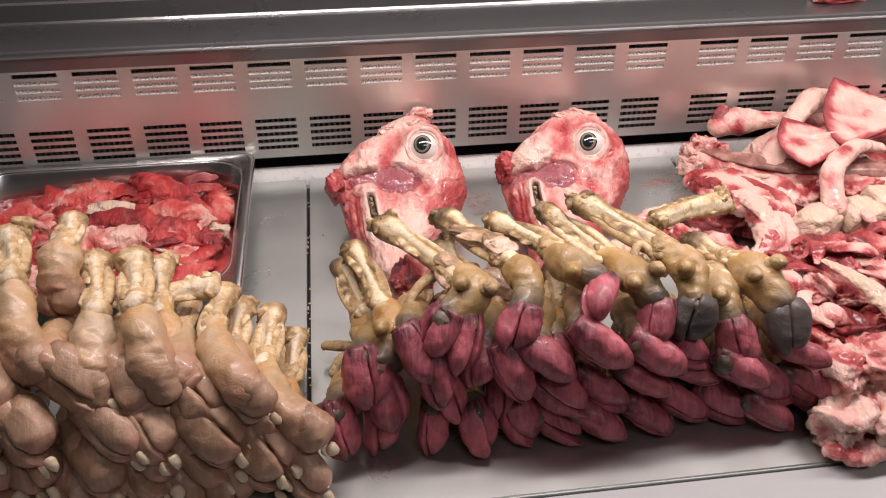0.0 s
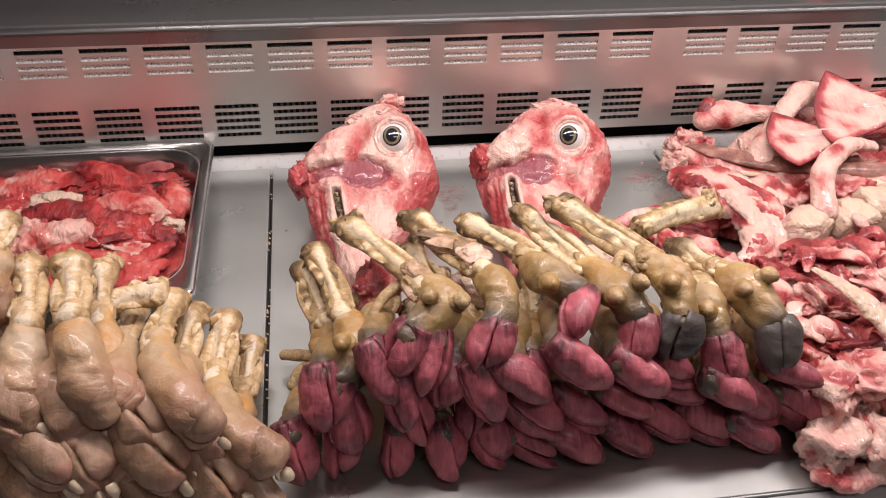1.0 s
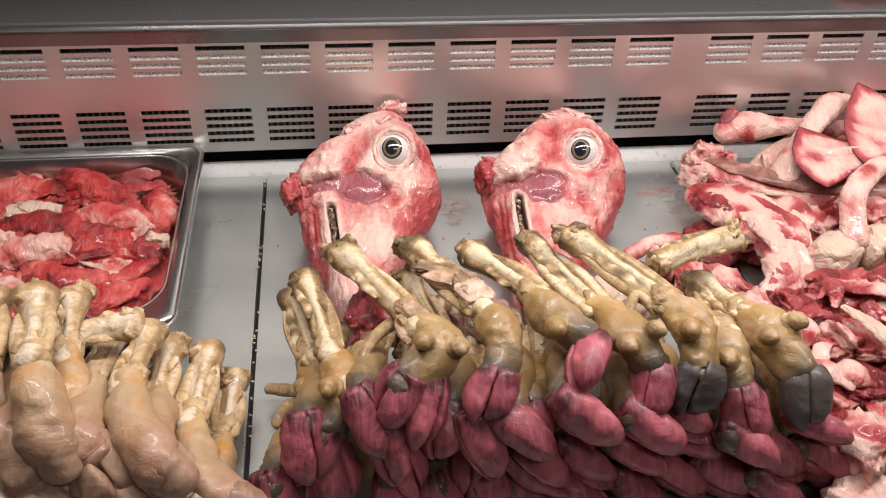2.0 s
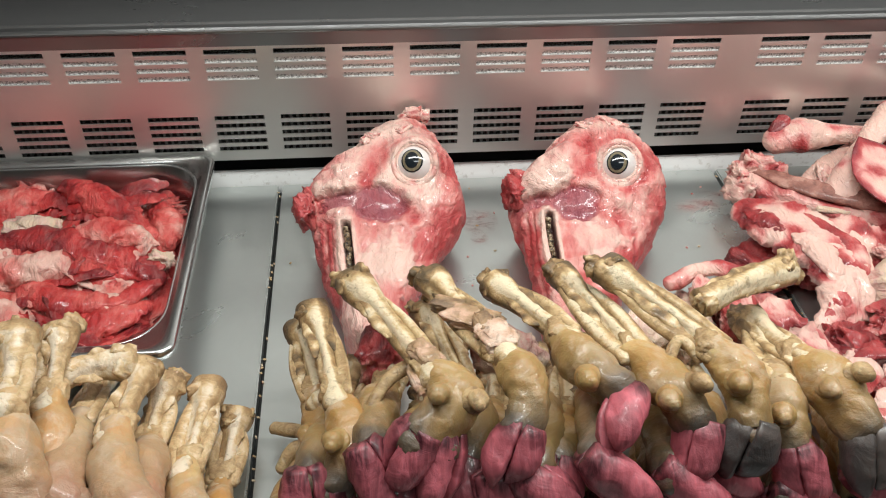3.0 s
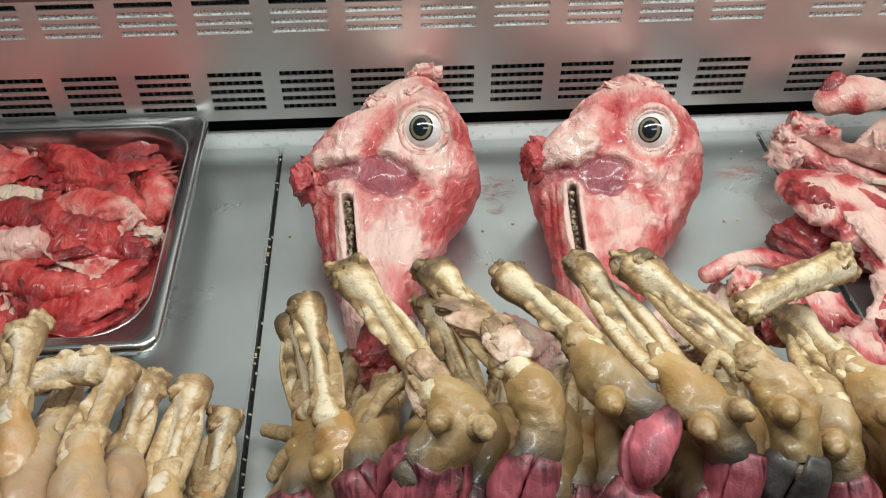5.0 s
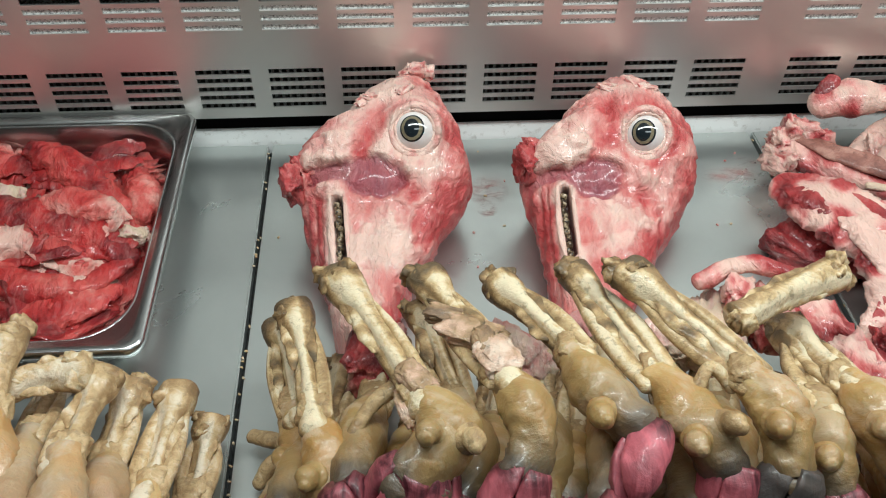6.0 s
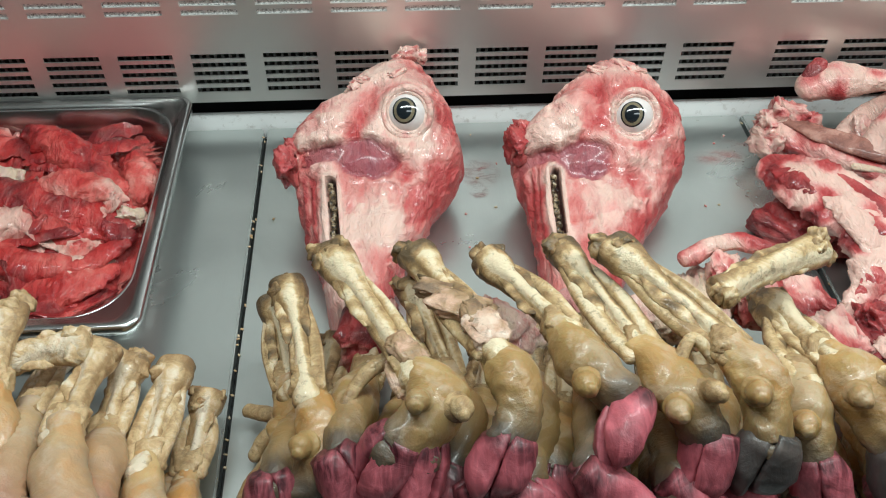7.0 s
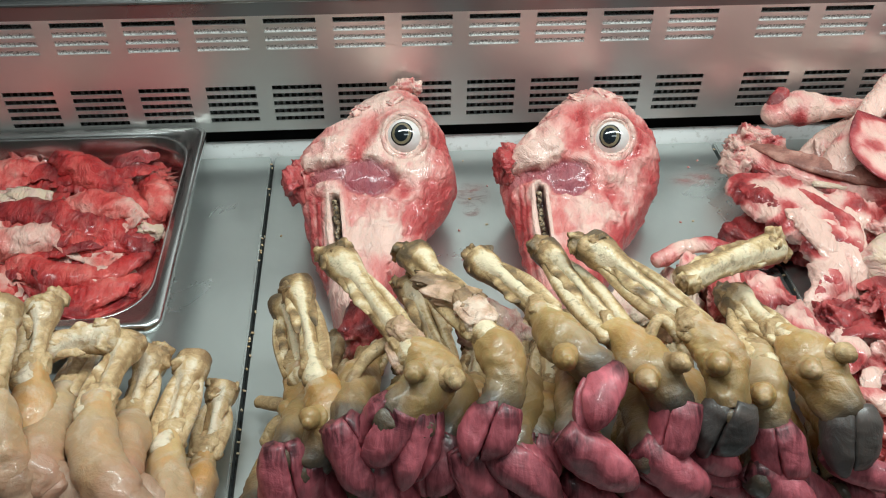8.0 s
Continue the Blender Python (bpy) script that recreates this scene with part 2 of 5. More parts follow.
def box(bm, x0, x1, y0, y1, z0, z1):
    v = [bm.verts.new(p) for p in ((x0, y0, z0), (x1, y0, z0), (x1, y1, z0), (x0, y1, z0), (x0, y0, z1), (x1, y0, z1), (x1, y1, z1), (x0, y1, z1))]
    for f in ((3, 2, 1, 0), (4, 5, 6, 7), (0, 1, 5, 4), (1, 2, 6, 5), (2, 3, 7, 6), (3, 0, 4, 7)):
        bm.faces.new([v[i] for i in f])
    return bm


def slab(name, x0, x1, y0, y1, z0, z1, material, parent=None, label="", bevel=0.0):
    bm = box(bmesh.new(), x0, x1, y0, y1, z0, z1)
    if bevel:
        bmesh.ops.bevel(bm, geom=bm.edges[:], offset=bevel, segments=2, affect="EDGES")
    return part(name, bm, material, parent, label, smooth=False)


def spline(pts, n):
    """n points along a smooth curve through pts."""
    p = np.array(pts, dtype=float)
    if len(p) == 2:
        return p[0] + (p[1] - p[0]) * np.linspace(0, 1, n)[:, None]
    q = np.vstack([2 * p[0] - p[1], p, 2 * p[-1] - p[-2]])
    out = []
    for u in np.linspace(0, len(p) - 1 - 1e-9, n):
        i, f = int(u), u - int(u)
        a, b, c, d = q[i:i + 4]
        out.append(0.5 * (2 * b + (c - a) * f + (2 * a - 5 * b + 4 * c - d) * f * f + (3 * b - a - 3 * c + d) * f ** 3))
    return np.array(out)


def limb(pts, radii, rings=28, seg=20, flat=1.0, up=(0, 0, 1), amp=0.0006, scale=90, seed=0.0, lobes=0.0, ends=(1, 1), crease=0.0, flute=0.0):
    """A tube along pts with the radii spread over its length, rounded ends, and an uneven skin. flat: breadth along up over breadth across."""
    path = spline(pts, rings)
    d = np.linalg.norm(np.diff(path, axis=0), axis=1)
    s = np.concatenate([[0], np.cumsum(d)])
    L = s[-1]
    r = np.interp(s / L, np.linspace(0, 1, len(radii)), radii)
    r = np.convolve(np.pad(r, 1, mode="edge"), [0.25, 0.5, 0.25], "valid")
    tan = np.gradient(path, axis=0)
    tan /= np.linalg.norm(tan, axis=1)[:, None]
    stations = []
    caps = 5
    for k in range(caps, 0, -1):
        a = k / caps * math.pi / 2 * 0.97
        stations.append((path[0] - tan[0] * r[0] * math.sin(a) * 0.7 * ends[0], tan[0], r[0] * math.cos(a), 0.0))
    for i in range(rings):
        stations.append((path[i], tan[i], r[i], s[i] / L))
    for k in range(1, caps + 1):
        a = k / caps * math.pi / 2 * 0.97
        stations.append((path[-1] + tan[-1] * r[-1] * math.sin(a) * 0.7 * ends[1], tan[-1], r[-1] * math.cos(a), 1.0))
    verts, along = [], []
    up = Vector(up)
    for c, t, rad, al in stations:
        t = Vector(t)
        side = t.cross(up)
        if side.length < 0.15:
            side = t.cross(Vector((0, 1, 0.3)))
        side.normalize()
        nrm = side.cross(t)
        for k in range(seg):
            a = 2 * math.pi * k / seg
            w = Vector(c) + (side * math.cos(a) + nrm * math.sin(a) * flat) * rad
            q = w * scale + Vector((seed, seed * 1.7, 0))
            h = amp * noise.fractal(q, 0.8, 2.1, 3) + amp * 1.6 * noise.noise(q * 0.3)
            if crease:
                h += crease * (ridged(q * 0.8 + Vector((noise.noise(q * 0.5), noise.noise(q * 0.5 + Vector((7, 0, 0))), 0)) * 0.9, 4) - 0.5)
            if flute:
                h -= flute * max(0.0, math.cos(a - math.pi / 2 + 0.7)) ** 6 * math.sin(math.pi * min(1, max(0, al)))
            if lobes:
                e = max(0.0, 1 - al / 0.16)
                h += lobes * rad * e * abs(math.cos(a)) + e * amp * 2.5 * noise.noise(q * 1.7)
            w += (side * math.cos(a) + nrm * math.sin(a) * flat) * h * min(1, rad / 0.004)
            verts.append(w)
            along.append(al)
    faces = []
    n = len(stations)
    for i in range(n - 1):
        for k in range(seg):
            k2 = (k + 1) % seg
            faces.append((i * seg + k, i * seg + k2, (i + 1) * seg + k2, (i + 1) * seg + k))
    faces.append(tuple(range(seg - 1, -1, -1)))
    faces.append(tuple((n - 1) * seg + k for k in range(seg)))
    return np.array(verts), faces, np.array(along)


def half_claw(root, ahead, side, out, length, width, seed, curl=0.0, rings=22, seg=22, blunt=False):
    """One of two claws: rounded outside, flat towards its twin, tapering to a blunt point."""
    verts, along = [], []
    for i in range(rings):
        u = i / (rings - 1)
        e = 0.70 + 0.30 * math.sin(min(1, u / 0.30) * math.pi / 2)
        r = width * e * (max(0.05, 1 - max(0, (u - 0.60) / 0.40) ** 2.8) ** 0.55 if blunt else max(0.05, 1 - max(0, (u - 0.46) / 0.54) ** 2.4) ** 0.60)
        c = root + ahead * length * u + side * width * 0.10 + out * (curl * u * u - 0.10 * width)
        for k in range(seg):
            a = 2 * math.pi * k / seg
            ca, sa = math.cos(a), math.sin(a)
            sx = ca * (1.10 if ca > 0 else 0.22)
            so = math.copysign(abs(sa) ** 0.8, sa) * (1.02 if sa > 0 else 0.90)
            so *= 1 - 0.22 * max(0, ca) * max(0, sa)
            w = c + side * r * sx + out * r * so
            q = w * 75 + Vector((seed, 0, 0))
            w += (side * ca + out * sa) * (0.0013 * noise.fractal(q, 0.8, 2.1, 3) + 0.0022 * noise.noise(q * 0.35) + 0.0012 * (ridged(q * 0.7, 3) - 0.5)) * min(1, r / 0.005)
            verts.append(w)
            along.append(u)
    faces = []
    for i in range(rings - 1):
        for k in range(seg):
            k2 = (k + 1) % seg
            faces.append((i * seg + k, i * seg + k2, (i + 1) * seg + k2, (i + 1) * seg + k))
    faces.append(tuple(range(seg - 1, -1, -1)))
    faces.append(tuple((rings - 1) * seg + k for k in range(seg)))
    return np.array(verts), faces, np.array(along)


BALL = {}


def ball(sub):
    if sub not in BALL:
        bm = bmesh.new()
        bmesh.ops.create_icosphere(bm, subdivisions=sub, radius=1)
        BALL[sub] = ([v.co.copy() for v in bm.verts], [tuple(v.index for v in f.verts) for f in bm.faces])
        bm.free()
    return BALL[sub]


def ridged(q, octaves=4):
    """Creased noise, 0 to about 1, high on the folds and low in the creases."""
    out, amp, tot = 0.0, 1.0, 0.0
    for _ in range(octaves):
        out += amp * (1 - abs(noise.noise(q)) * 2.2)
        tot += amp
        q, amp = q * 2.13 + Vector((3.1, 1.7, 5.3)), amp * 0.55
    return out / tot


def lump(at, size, turn, seed, red=0.5, folds=0.35, sub=4, sharp=1.0, floor=None):
    """A torn piece of meat: a squared ball with folds, creases and bumps."""
    vs, faces = ball(sub)
    rot = Euler([radians(a) for a in turn]).to_matrix()
    out, reds = [], []
    off = Vector((seed * 3.7, seed * 1.3, seed * 2.9))
    for v in vs:
        p = Vector([math.copysign(abs(c) ** 0.66, c) for c in v])
        n1 = noise.noise(v * 1.2 + off)
        warp = v + Vector((noise.noise(v * 1.6 + off), noise.noise(v * 1.6 - off), noise.noise(v * 1.7 + off * 2))) * 0.55
        rd = ridged(warp * 1.25 * sharp + off, 4)
        fine = noise.fractal(v * 7 * sharp + off, 0.7, 2.2, 3)
        h = 1 + folds * (0.7 * n1 + 0.75 * (rd - 0.45) + 0.14 * fine)
        w = rot @ Vector((p.x * size[0] * h, p.y * size[1] * h, p.z * size[2] * h)) + Vector(at)
        if floor is not None:
            w.z = max(w.z, floor)
        out.append(w)
        reds.append(min(1, max(0, red + 0.5 * noise.noise(v * 1.3 + off * 3) - 0.55 * (rd - 0.55))))
    return np.array(out), faces, {"red": reds}


# ---- the room round the case ----
FLOOR_Z = -0.80
for nm, dims, mt in (("floor", (-2.5, 3.0, -2.4, 1.5, FLOOR_Z - 0.05, FLOOR_Z), FLOOR), ("ceiling", (-2.5, 3.0, -2.4, 1.5, 1.95, 2.0), WALL),
                     ("wall_south", (-2.5, 3.0, -2.5, -2.4, FLOOR_Z, 1.95), WALL), ("wall_north", (-2.5, 3.0, 1.5, 1.6, FLOOR_Z, 1.95), WALL),
                     ("wall_west", (-2.6, -2.5, -2.4, 1.5, FLOOR_Z, 1.95), WALL), ("wall_east", (3.0, 3.1, -2.4, 1.5, FLOOR_Z, 1.95), WALL)):
    tagged(slab(nm, *dims, mt), "plain painted shop " + nm.split("_")[0] + " round the cold counter", nm.split("_")[0], kind="structure")

# ---- the cold counter ----
X0, X1 = -0.93, 1.41
SEAMS = (-0.922, -0.456, 0.010, 0.476, 0.942, 1.408)
deck = thing("deck", (0, 0, 0), "brushed stainless steel display deck in bolted plates", "deck", kind="structure")
for a, b in zip(SEAMS, SEAMS[1:]):
    slab("deck_plate", a + 0.002, b - 0.002, 0.488, 0.998, -0.012, 0.0, STEEL_DECK, deck, bevel=0.0015)
slab("back_flange", X0, X1, 0.9985, 1.0015, -0.012, 0.018, FLANGE, deck, "white upturned back flange", bevel=0.0008)
slab("joint_bed", X0, X1, 0.488, 0.998, -0.030, -0.0125, BLACK, deck, "black sealant bed under the joints")
tagged(slab("counter_body", X0, X1, 0.44, 1.30, FLOOR_Z, -0.031, WHITE), "white enamelled body of the cold counter", "counter", kind="structure")
tagged(slab("front_rail", X0, X1, 0.40, 0.4868, -0.030, -0.0015, RAIL, bevel=0.002), "grey-white front rail before the steel deck", "rail", kind="structure")

PANEL_Y = 0.990
cols = [-0.107 + 0.0632 * k for k in range(-8, 9)] + [0.487 + 0.0632 * k for k in range(0, 14)]
cols = [c for c in cols if X0 + 0.03 < c < X1 - 0.08]
rows_lo = [0.0480 + 0.0087 * k for k in range(5)]
rows_hi = [0.1260 + 0.0087 * k for k in range(5)]
SW, SH = 0.0475, 0.0050


def vent_panel():
    """A steel sheet with two rows of five-slot louvres cut right through."""
    xs = sorted({X0, X1, *cols, *[c + SW for c in cols]})
    zs = sorted({0.037, 0.1755, *rows_lo, *[r + SH for r in rows_lo], *rows_hi, *[r + SH for r in rows_hi]})
    open_x = {round(c, 4) for c in cols}
    open_z = {round(r, 4) for r in rows_lo + rows_hi}
    bm = bmesh.new()
    grid = [[bm.verts.new((x, PANEL_Y, z)) for z in zs] for x in xs]
    for i in range(len(xs) - 1):
        for j in range(len(zs) - 1):
            if round(xs[i], 4) in open_x and round(zs[j], 4) in open_z:
                continue
            bm.faces.new((grid[i][j], grid[i + 1][j], grid[i + 1][j + 1], grid[i][j + 1]))
    ob = part("vent_panel", bm, STEEL_PANEL, smooth=False)
    sol = ob.modifiers.new("sheet", "SOLIDIFY")
    sol.thickness, sol.offset = 0.0015, -1
    return ob


tagged(vent_panel(), "brushed stainless steel back panel with two rows of slotted air vents", "panel", kind="structure")
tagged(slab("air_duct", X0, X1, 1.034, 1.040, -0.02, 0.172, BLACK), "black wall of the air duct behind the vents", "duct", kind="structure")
coil = thing("cooling_coil", (0.24, 1.03, 0.10), "grey frosted cooling coil with black fins behind the vents", "coil", kind="structure")
part("frost_block", box(bmesh.new(), X0 - 0.24, X1 - 0.24, -0.0382, 0.002, 0.004, 0.050), FROST, coil, "grey frosted granular face", smooth=False)
bm = bmesh.new()
for k in range(int((X1 - X0) / 0.0066)):
    x = X0 - 0.24 + k * 0.0066
    box(bm, x, x + 0.0024, -0.030, -0.004, -0.058, -0.004)
tagged(part("fin_stack", bm, Mat("fin_metal", 0.5, 0.6).colour((0.16, 0.16, 0.155)).m, coil, "thin dark metal fins", smooth=False), kind="stuff")

# rounded rims, ledge and upstand over the panel
bm = bmesh.new()
prof = [(0.9880, 0.1735), (0.9866, 0.1750), (0.9868, 0.1764), (0.9885, 0.1768), (0.9960, 0.1760), (0.9972, 0.1785), (0.9995, 0.1800), (1.0022, 0.1790), (1.0040, 0.1762), (1.086, 0.1760), (1.090, 0.1775), (1.092, 0.1800), (1.092, 0.2000), (1.096, 0.2020), (1.126, 0.2020), (1.130, 0.2050), (1.130, 0.2200), (1.140, 0.2200), (1.140, 0.1600), (0.990, 0.1600)]
ring = [[bm.verts.new((x, y, z)) for y, z in prof] for x in (X0, X1)]
for k in range(len(prof)):
    k2 = (k + 1) % len(prof)
    bm.faces.new((ring[0][k], ring[1][k], ring[1][k2], ring[0][k2]))
bmesh.ops.recalc_face_normals(bm, faces=bm.faces)
tagged(part("ledge", bm, STEEL_DARK, smooth=False), "dull stainless steel stepped ledge above the vent panel", "ledge", kind="structure")
tagged(slab("rear_skirt", X0, X1, 1.150, 1.17, 0.10, 0.30, GREY), "dark grey skirt behind the ledge", "wall", kind="structure")
tagged(slab("rear_wall", X0, X1, 1.150, 1.17, 0.30, 0.80, WHITE), "white rear wall of the cold counter", "wall", kind="structure")
# The canopy is added out of view; its white underside brightens the deck's reflections.
tagged(slab("canopy", X0, X1, 0.58, 1.17, 0.80, 0.84, WHITE), "unseen white canopy added over the cold counter to reflect light", "canopy", kind="structure")
lamp = thing("tube_lamp", (0.55, 0.71, 0.80), "long white tube lamp under the canopy", "lamp")
part("lamp_body", box(bmesh.new(), -0.83, 0.83, -0.035, 0.035, -0.05, 0.0), WHITE, lamp, smooth=False)
# Unseen housing for the added shop fill.
clamp = thing("added_ceiling_lamp", (0.6, -0.6, 1.95), "unseen rectangular white ceiling lamp added to the shop as fill", "lamp")
part("lamp_body", box(bmesh.new(), -0.62, 0.62, -0.17, 0.17, -0.04, 0.0), WHITE, clamp, smooth=False)


# ---- steel tray of offal ----
def rounded(x0, x1, y0, y1, r, n=8):
    out = []
    for cx, cy, a0 in ((x1 - r, y1 - r, 0), (x0 + r, y1 - r, 90), (x0 + r, y0 + r, 180), (x1 - r, y0 + r, 270)):
        for k in range(n + 1):
            a = radians(a0 + 90 * k / n)
            out.append((cx + r * math.cos(a), cy + r * math.sin(a)))
    return out


def pan(x0, x1, y0, y1, top):
    """A pressed pan: turned-down rim, flat flange, sloping walls, rounded floor."""
    loops = [(0.000, 0.012, top - 0.008), (-0.0005, 0.012, top - 0.003), (0.0005, 0.012, top - 0.0005), (0.002, 0.012, top), (0.004, 0.012, top - 0.0012), (0.011, 0.040, top - 0.0015),
             (0.013, 0.042, top - 0.003), (0.016, 0.042, 0.010), (0.019, 0.040, 0.004), (0.026, 0.034, 0.0018)]
    ob = thing("steel_tray", ((x0 + x1) / 2, (y0 + y1) / 2, 0.0), "stainless steel gastronorm tray filled with red offal", "tray")
    for nm, chosen, closed in (("rim", loops[:6], False), ("basin", loops[5:], True)):
        bm = bmesh.new()
        rows = [[bm.verts.new((x - ob.location.x, y - ob.location.y, z)) for x, y in rounded(x0 + i, x1 - i, y0 + i, y1 - i, r)] for i, r, z in chosen]
        for a, b in zip(rows, rows[1:]):
            for k in range(len(a)):
                k2 = (k + 1) % len(a)
                bm.faces.new((a[k], a[k2], b[k2], b[k]))
        if closed:
            bm.faces.new(rows[-1])
        bmesh.ops.recalc_face_normals(bm, faces=bm.faces)
        pt = part(nm, bm, STEEL_TRAY, ob, "flat turned-down rim" if nm == "rim" else "deep pressed basin")
        sol = pt.modifiers.new("sheet", "SOLIDIFY")
        sol.thickness, sol.offset = 0.0010, 0
    return ob


pan(-0.374, -0.049, 0.715, 0.985, 0.048)


def meat(name, data, material, label, category, group=""):
    if group == "offal in the tray":
        v = np.asarray(data[0], dtype=float)
        v[:, 0], v[:, 1] = np.clip(v[:, 0], -0.3555, -0.0675), np.clip(v[:, 1], 0.7335, 0.9665)
        data = (v, *data[1:])
    at = tuple(np.mean(np.asarray(data[0]), axis=0)[:2]) + (float(np.min(np.asarray(data[0])[:, 2])),)
    ob = part(name, data, material, origin=at)
    return tagged(ob, label, category, group)


def strip(pts, w, flat, seed, red, material=MEAT_TRAY, name="offal_strip", label="glossy red strip of offal in the steel tray", group="offal in the tray", amp=0.0030, taper=(0.55, 0.9, 1.0, 0.95, 0.5)):
    pts = [(x, y, z - 0.010) for x, y, z in pts]
    v, f, al = limb(pts, [w * k for k in taper], 60, 34, flat, (0, 0, 1), amp, 55, seed, crease=w * 0.42)
    r = [min(1, max(0, red + 0.5 * noise.noise(Vector(p) * 38 + Vector((seed, 0, 0))))) for p in v]
    return meat(name, (v, f, {"red": r, "along": al}), material, label, "meat", group)


rng = random.Random(11)
v, f, at = lump((-0.205, 0.918, 0.016), (0.125, 0.034, 0.014), (0, 0, 0), 4.4, 0.62, 0.5, 5, 2.0, 0.004)
meat("offal_piece", (v, f, at), MEAT_TRAY, "pink mass of offal against the wall of the tray", "meat", "offal in the tray")
# the heap under the pieces, then single pieces over it
v, f, at = lump((-0.205, 0.845, 0.012), (0.135, 0.108, 0.011), (0, 0, 4), 2.2, 0.85, 0.25, 5, 2.2, 0.004)
meat("offal_piece", (v, f, at), MEAT_TRAY, "heap of raw red offal in the steel tray", "meat", "offal in the tray")
for k in range(64):
    x, y = rng.uniform(-0.340, -0.085), rng.uniform(0.745, 0.948)
    z = 0.013 + 0.010 * math.exp(-((x + 0.19) / 0.10) ** 2 - ((y - 0.86) / 0.07) ** 2) - 0.010 * max(0, (y - 0.89) / 0.05) + rng.uniform(-0.004, 0.006)
    s = rng.uniform(0.016, 0.034)
    meat("offal_piece", lump((x, y, z), (s * 1.25, s * rng.uniform(0.5, 0.8), s * rng.uniform(0.32, 0.5)), (rng.uniform(-25, 25), rng.uniform(-25, 25), rng.uniform(0, 180)), 5 + k * 1.31,
                             rng.choice((0.12, 0.35, 0.6, 0.75, 0.85, 0.95)), 1.1, 4, 1.45, 0.004), MEAT_TRAY, "torn piece of raw red offal in the steel tray", "meat", "offal in the tray")
strip([(-0.178, 0.935, 0.058), (-0.150, 0.915, 0.060), (-0.118, 0.885, 0.050), (-0.092, 0.870, 0.044)], 0.016, 0.75, 1.0, 0.62)
strip([(-0.270, 0.900, 0.046), (-0.235, 0.915, 0.050), (-0.195, 0.928, 0.052)], 0.024, 0.5, 2.0, 0.42)
strip([(-0.220, 0.868, 0.050), (-0.170, 0.862, 0.053), (-0.115, 0.838, 0.046), (-0.080, 0.820, 0.040)], 0.018, 0.5, 3.0, 0.95)
strip([(-0.240, 0.815, 0.042), (-0.205, 0.822, 0.050), (-0.160, 0.832, 0.050)], 0.014, 0.8, 4.0, 0.10, taper=(0.8, 0.95, 1, 1, 1))
strip([(-0.150, 0.868, 0.056), (-0.120, 0.865, 0.056), (-0.088, 0.858, 0.048)], 0.015, 0.7, 5.0, 0.30)
strip([(-0.185, 0.815, 0.046), (-0.150, 0.790, 0.046), (-0.110, 0.790, 0.042), (-0.080, 0.815, 0.042)], 0.014, 0.6, 6.0, 0.70)
strip([(-0.155, 0.760, 0.038), (-0.120, 0.768, 0.042), (-0.085, 0.790, 0.038)], 0.018, 0.45, 7.0, 0.60)
strip([(-0.330, 0.860, 0.040), (-0.300, 0.890, 0.046), (-0.260, 0.925, 0.046)], 0.022, 0.5, 8.0, 0.55)
strip([(-0.250, 0.775, 0.042), (-0.215, 0.780, 0.046), (-0.180, 0.770, 0.044)], 0.020, 0.5, 9.0, 0.15)
strip([(-0.100, 0.925, 0.040), (-0.085, 0.900, 0.042), (-0.078, 0.865, 0.040)], 0.014, 0.7, 10.0, 0.5)
for k in range(38):
    x, y, a = rng.uniform(-0.330, -0.095), rng.uniform(0.750, 0.915), rng.uniform(0, math.pi)
    z = 0.030 + 0.016 * math.exp(-((x + 0.18) / 0.10) ** 2 - ((y - 0.89) / 0.07) ** 2) + rng.uniform(-0.003, 0.006)
    ln, bend = rng.uniform(0.018, 0.040), rng.uniform(-0.014, 0.014)
    ca, sa = math.cos(a), math.sin(a)
    pts = [(min(-0.075, x - ln * ca), min(0.955, max(0.738, y - ln * sa)), z - 0.006), (x - bend * sa, y + bend * ca, z + 0.002), (min(-0.075, x + ln * ca), min(0.955, max(0.738, y + ln * sa)), z - 0.004)]
    strip(pts, rng.uniform(0.007, 0.014), rng.uniform(0.35, 0.7), 20 + k * 1.37, rng.choice((0.05, 0.3, 0.6, 0.75, 0.85, 0.95)))
meat("fat_piece", lump((-0.195, 0.882, 0.044), (0.020, 0.010, 0.005), (10, 5, 10), 77, 0.15, 0.7, 4), MEAT_PALE, "white scrap of fat on the red offal", "fat", "offal in the tray")
meat("fat_piece", lump((-0.080, 0.842, 0.034), (0.009, 0.007, 0.006), (10, 25, 10), 79, 0.15, 0.7, 4), MEAT_PALE, "white scrap of fat on the red offal", "fat", "offal in the tray")


# thin wet membranes and torn strips over the heap
for k in range(46):
    x, y, a = rng.uniform(-0.325, -0.085), rng.uniform(0.750, 0.945), rng.uniform(-0.9, 0.9) + (math.pi / 2 if k % 4 == 0 else 0)
    z = 0.036 + 0.016 * math.exp(-((x + 0.18) / 0.10) ** 2 - ((y - 0.89) / 0.07) ** 2) + rng.uniform(-0.003, 0.006)
    ln, bend = rng.uniform(0.014, 0.036), rng.uniform(-0.012, 0.012)
    ca, sa = math.cos(a), math.sin(a)
    pts = [(min(-0.078, max(-0.345, x + u * ln * ca - (1 - u * u) * bend * sa)), min(0.955, max(0.740, y + u * ln * sa + (1 - u * u) * bend * ca)), z + 0.004 * (1 - u * u)) for u in (-1, -0.4, 0.3, 1)]
    strip(pts, rng.uniform(0.006, 0.016), rng.uniform(0.16, 0.34), 90 + k * 1.91, rng.choice((0.0, 0.1, 0.35, 0.65, 0.9, 1.0)), amp=0.0020, taper=(0.3, 1.0, 0.8, 1.0, 0.4))


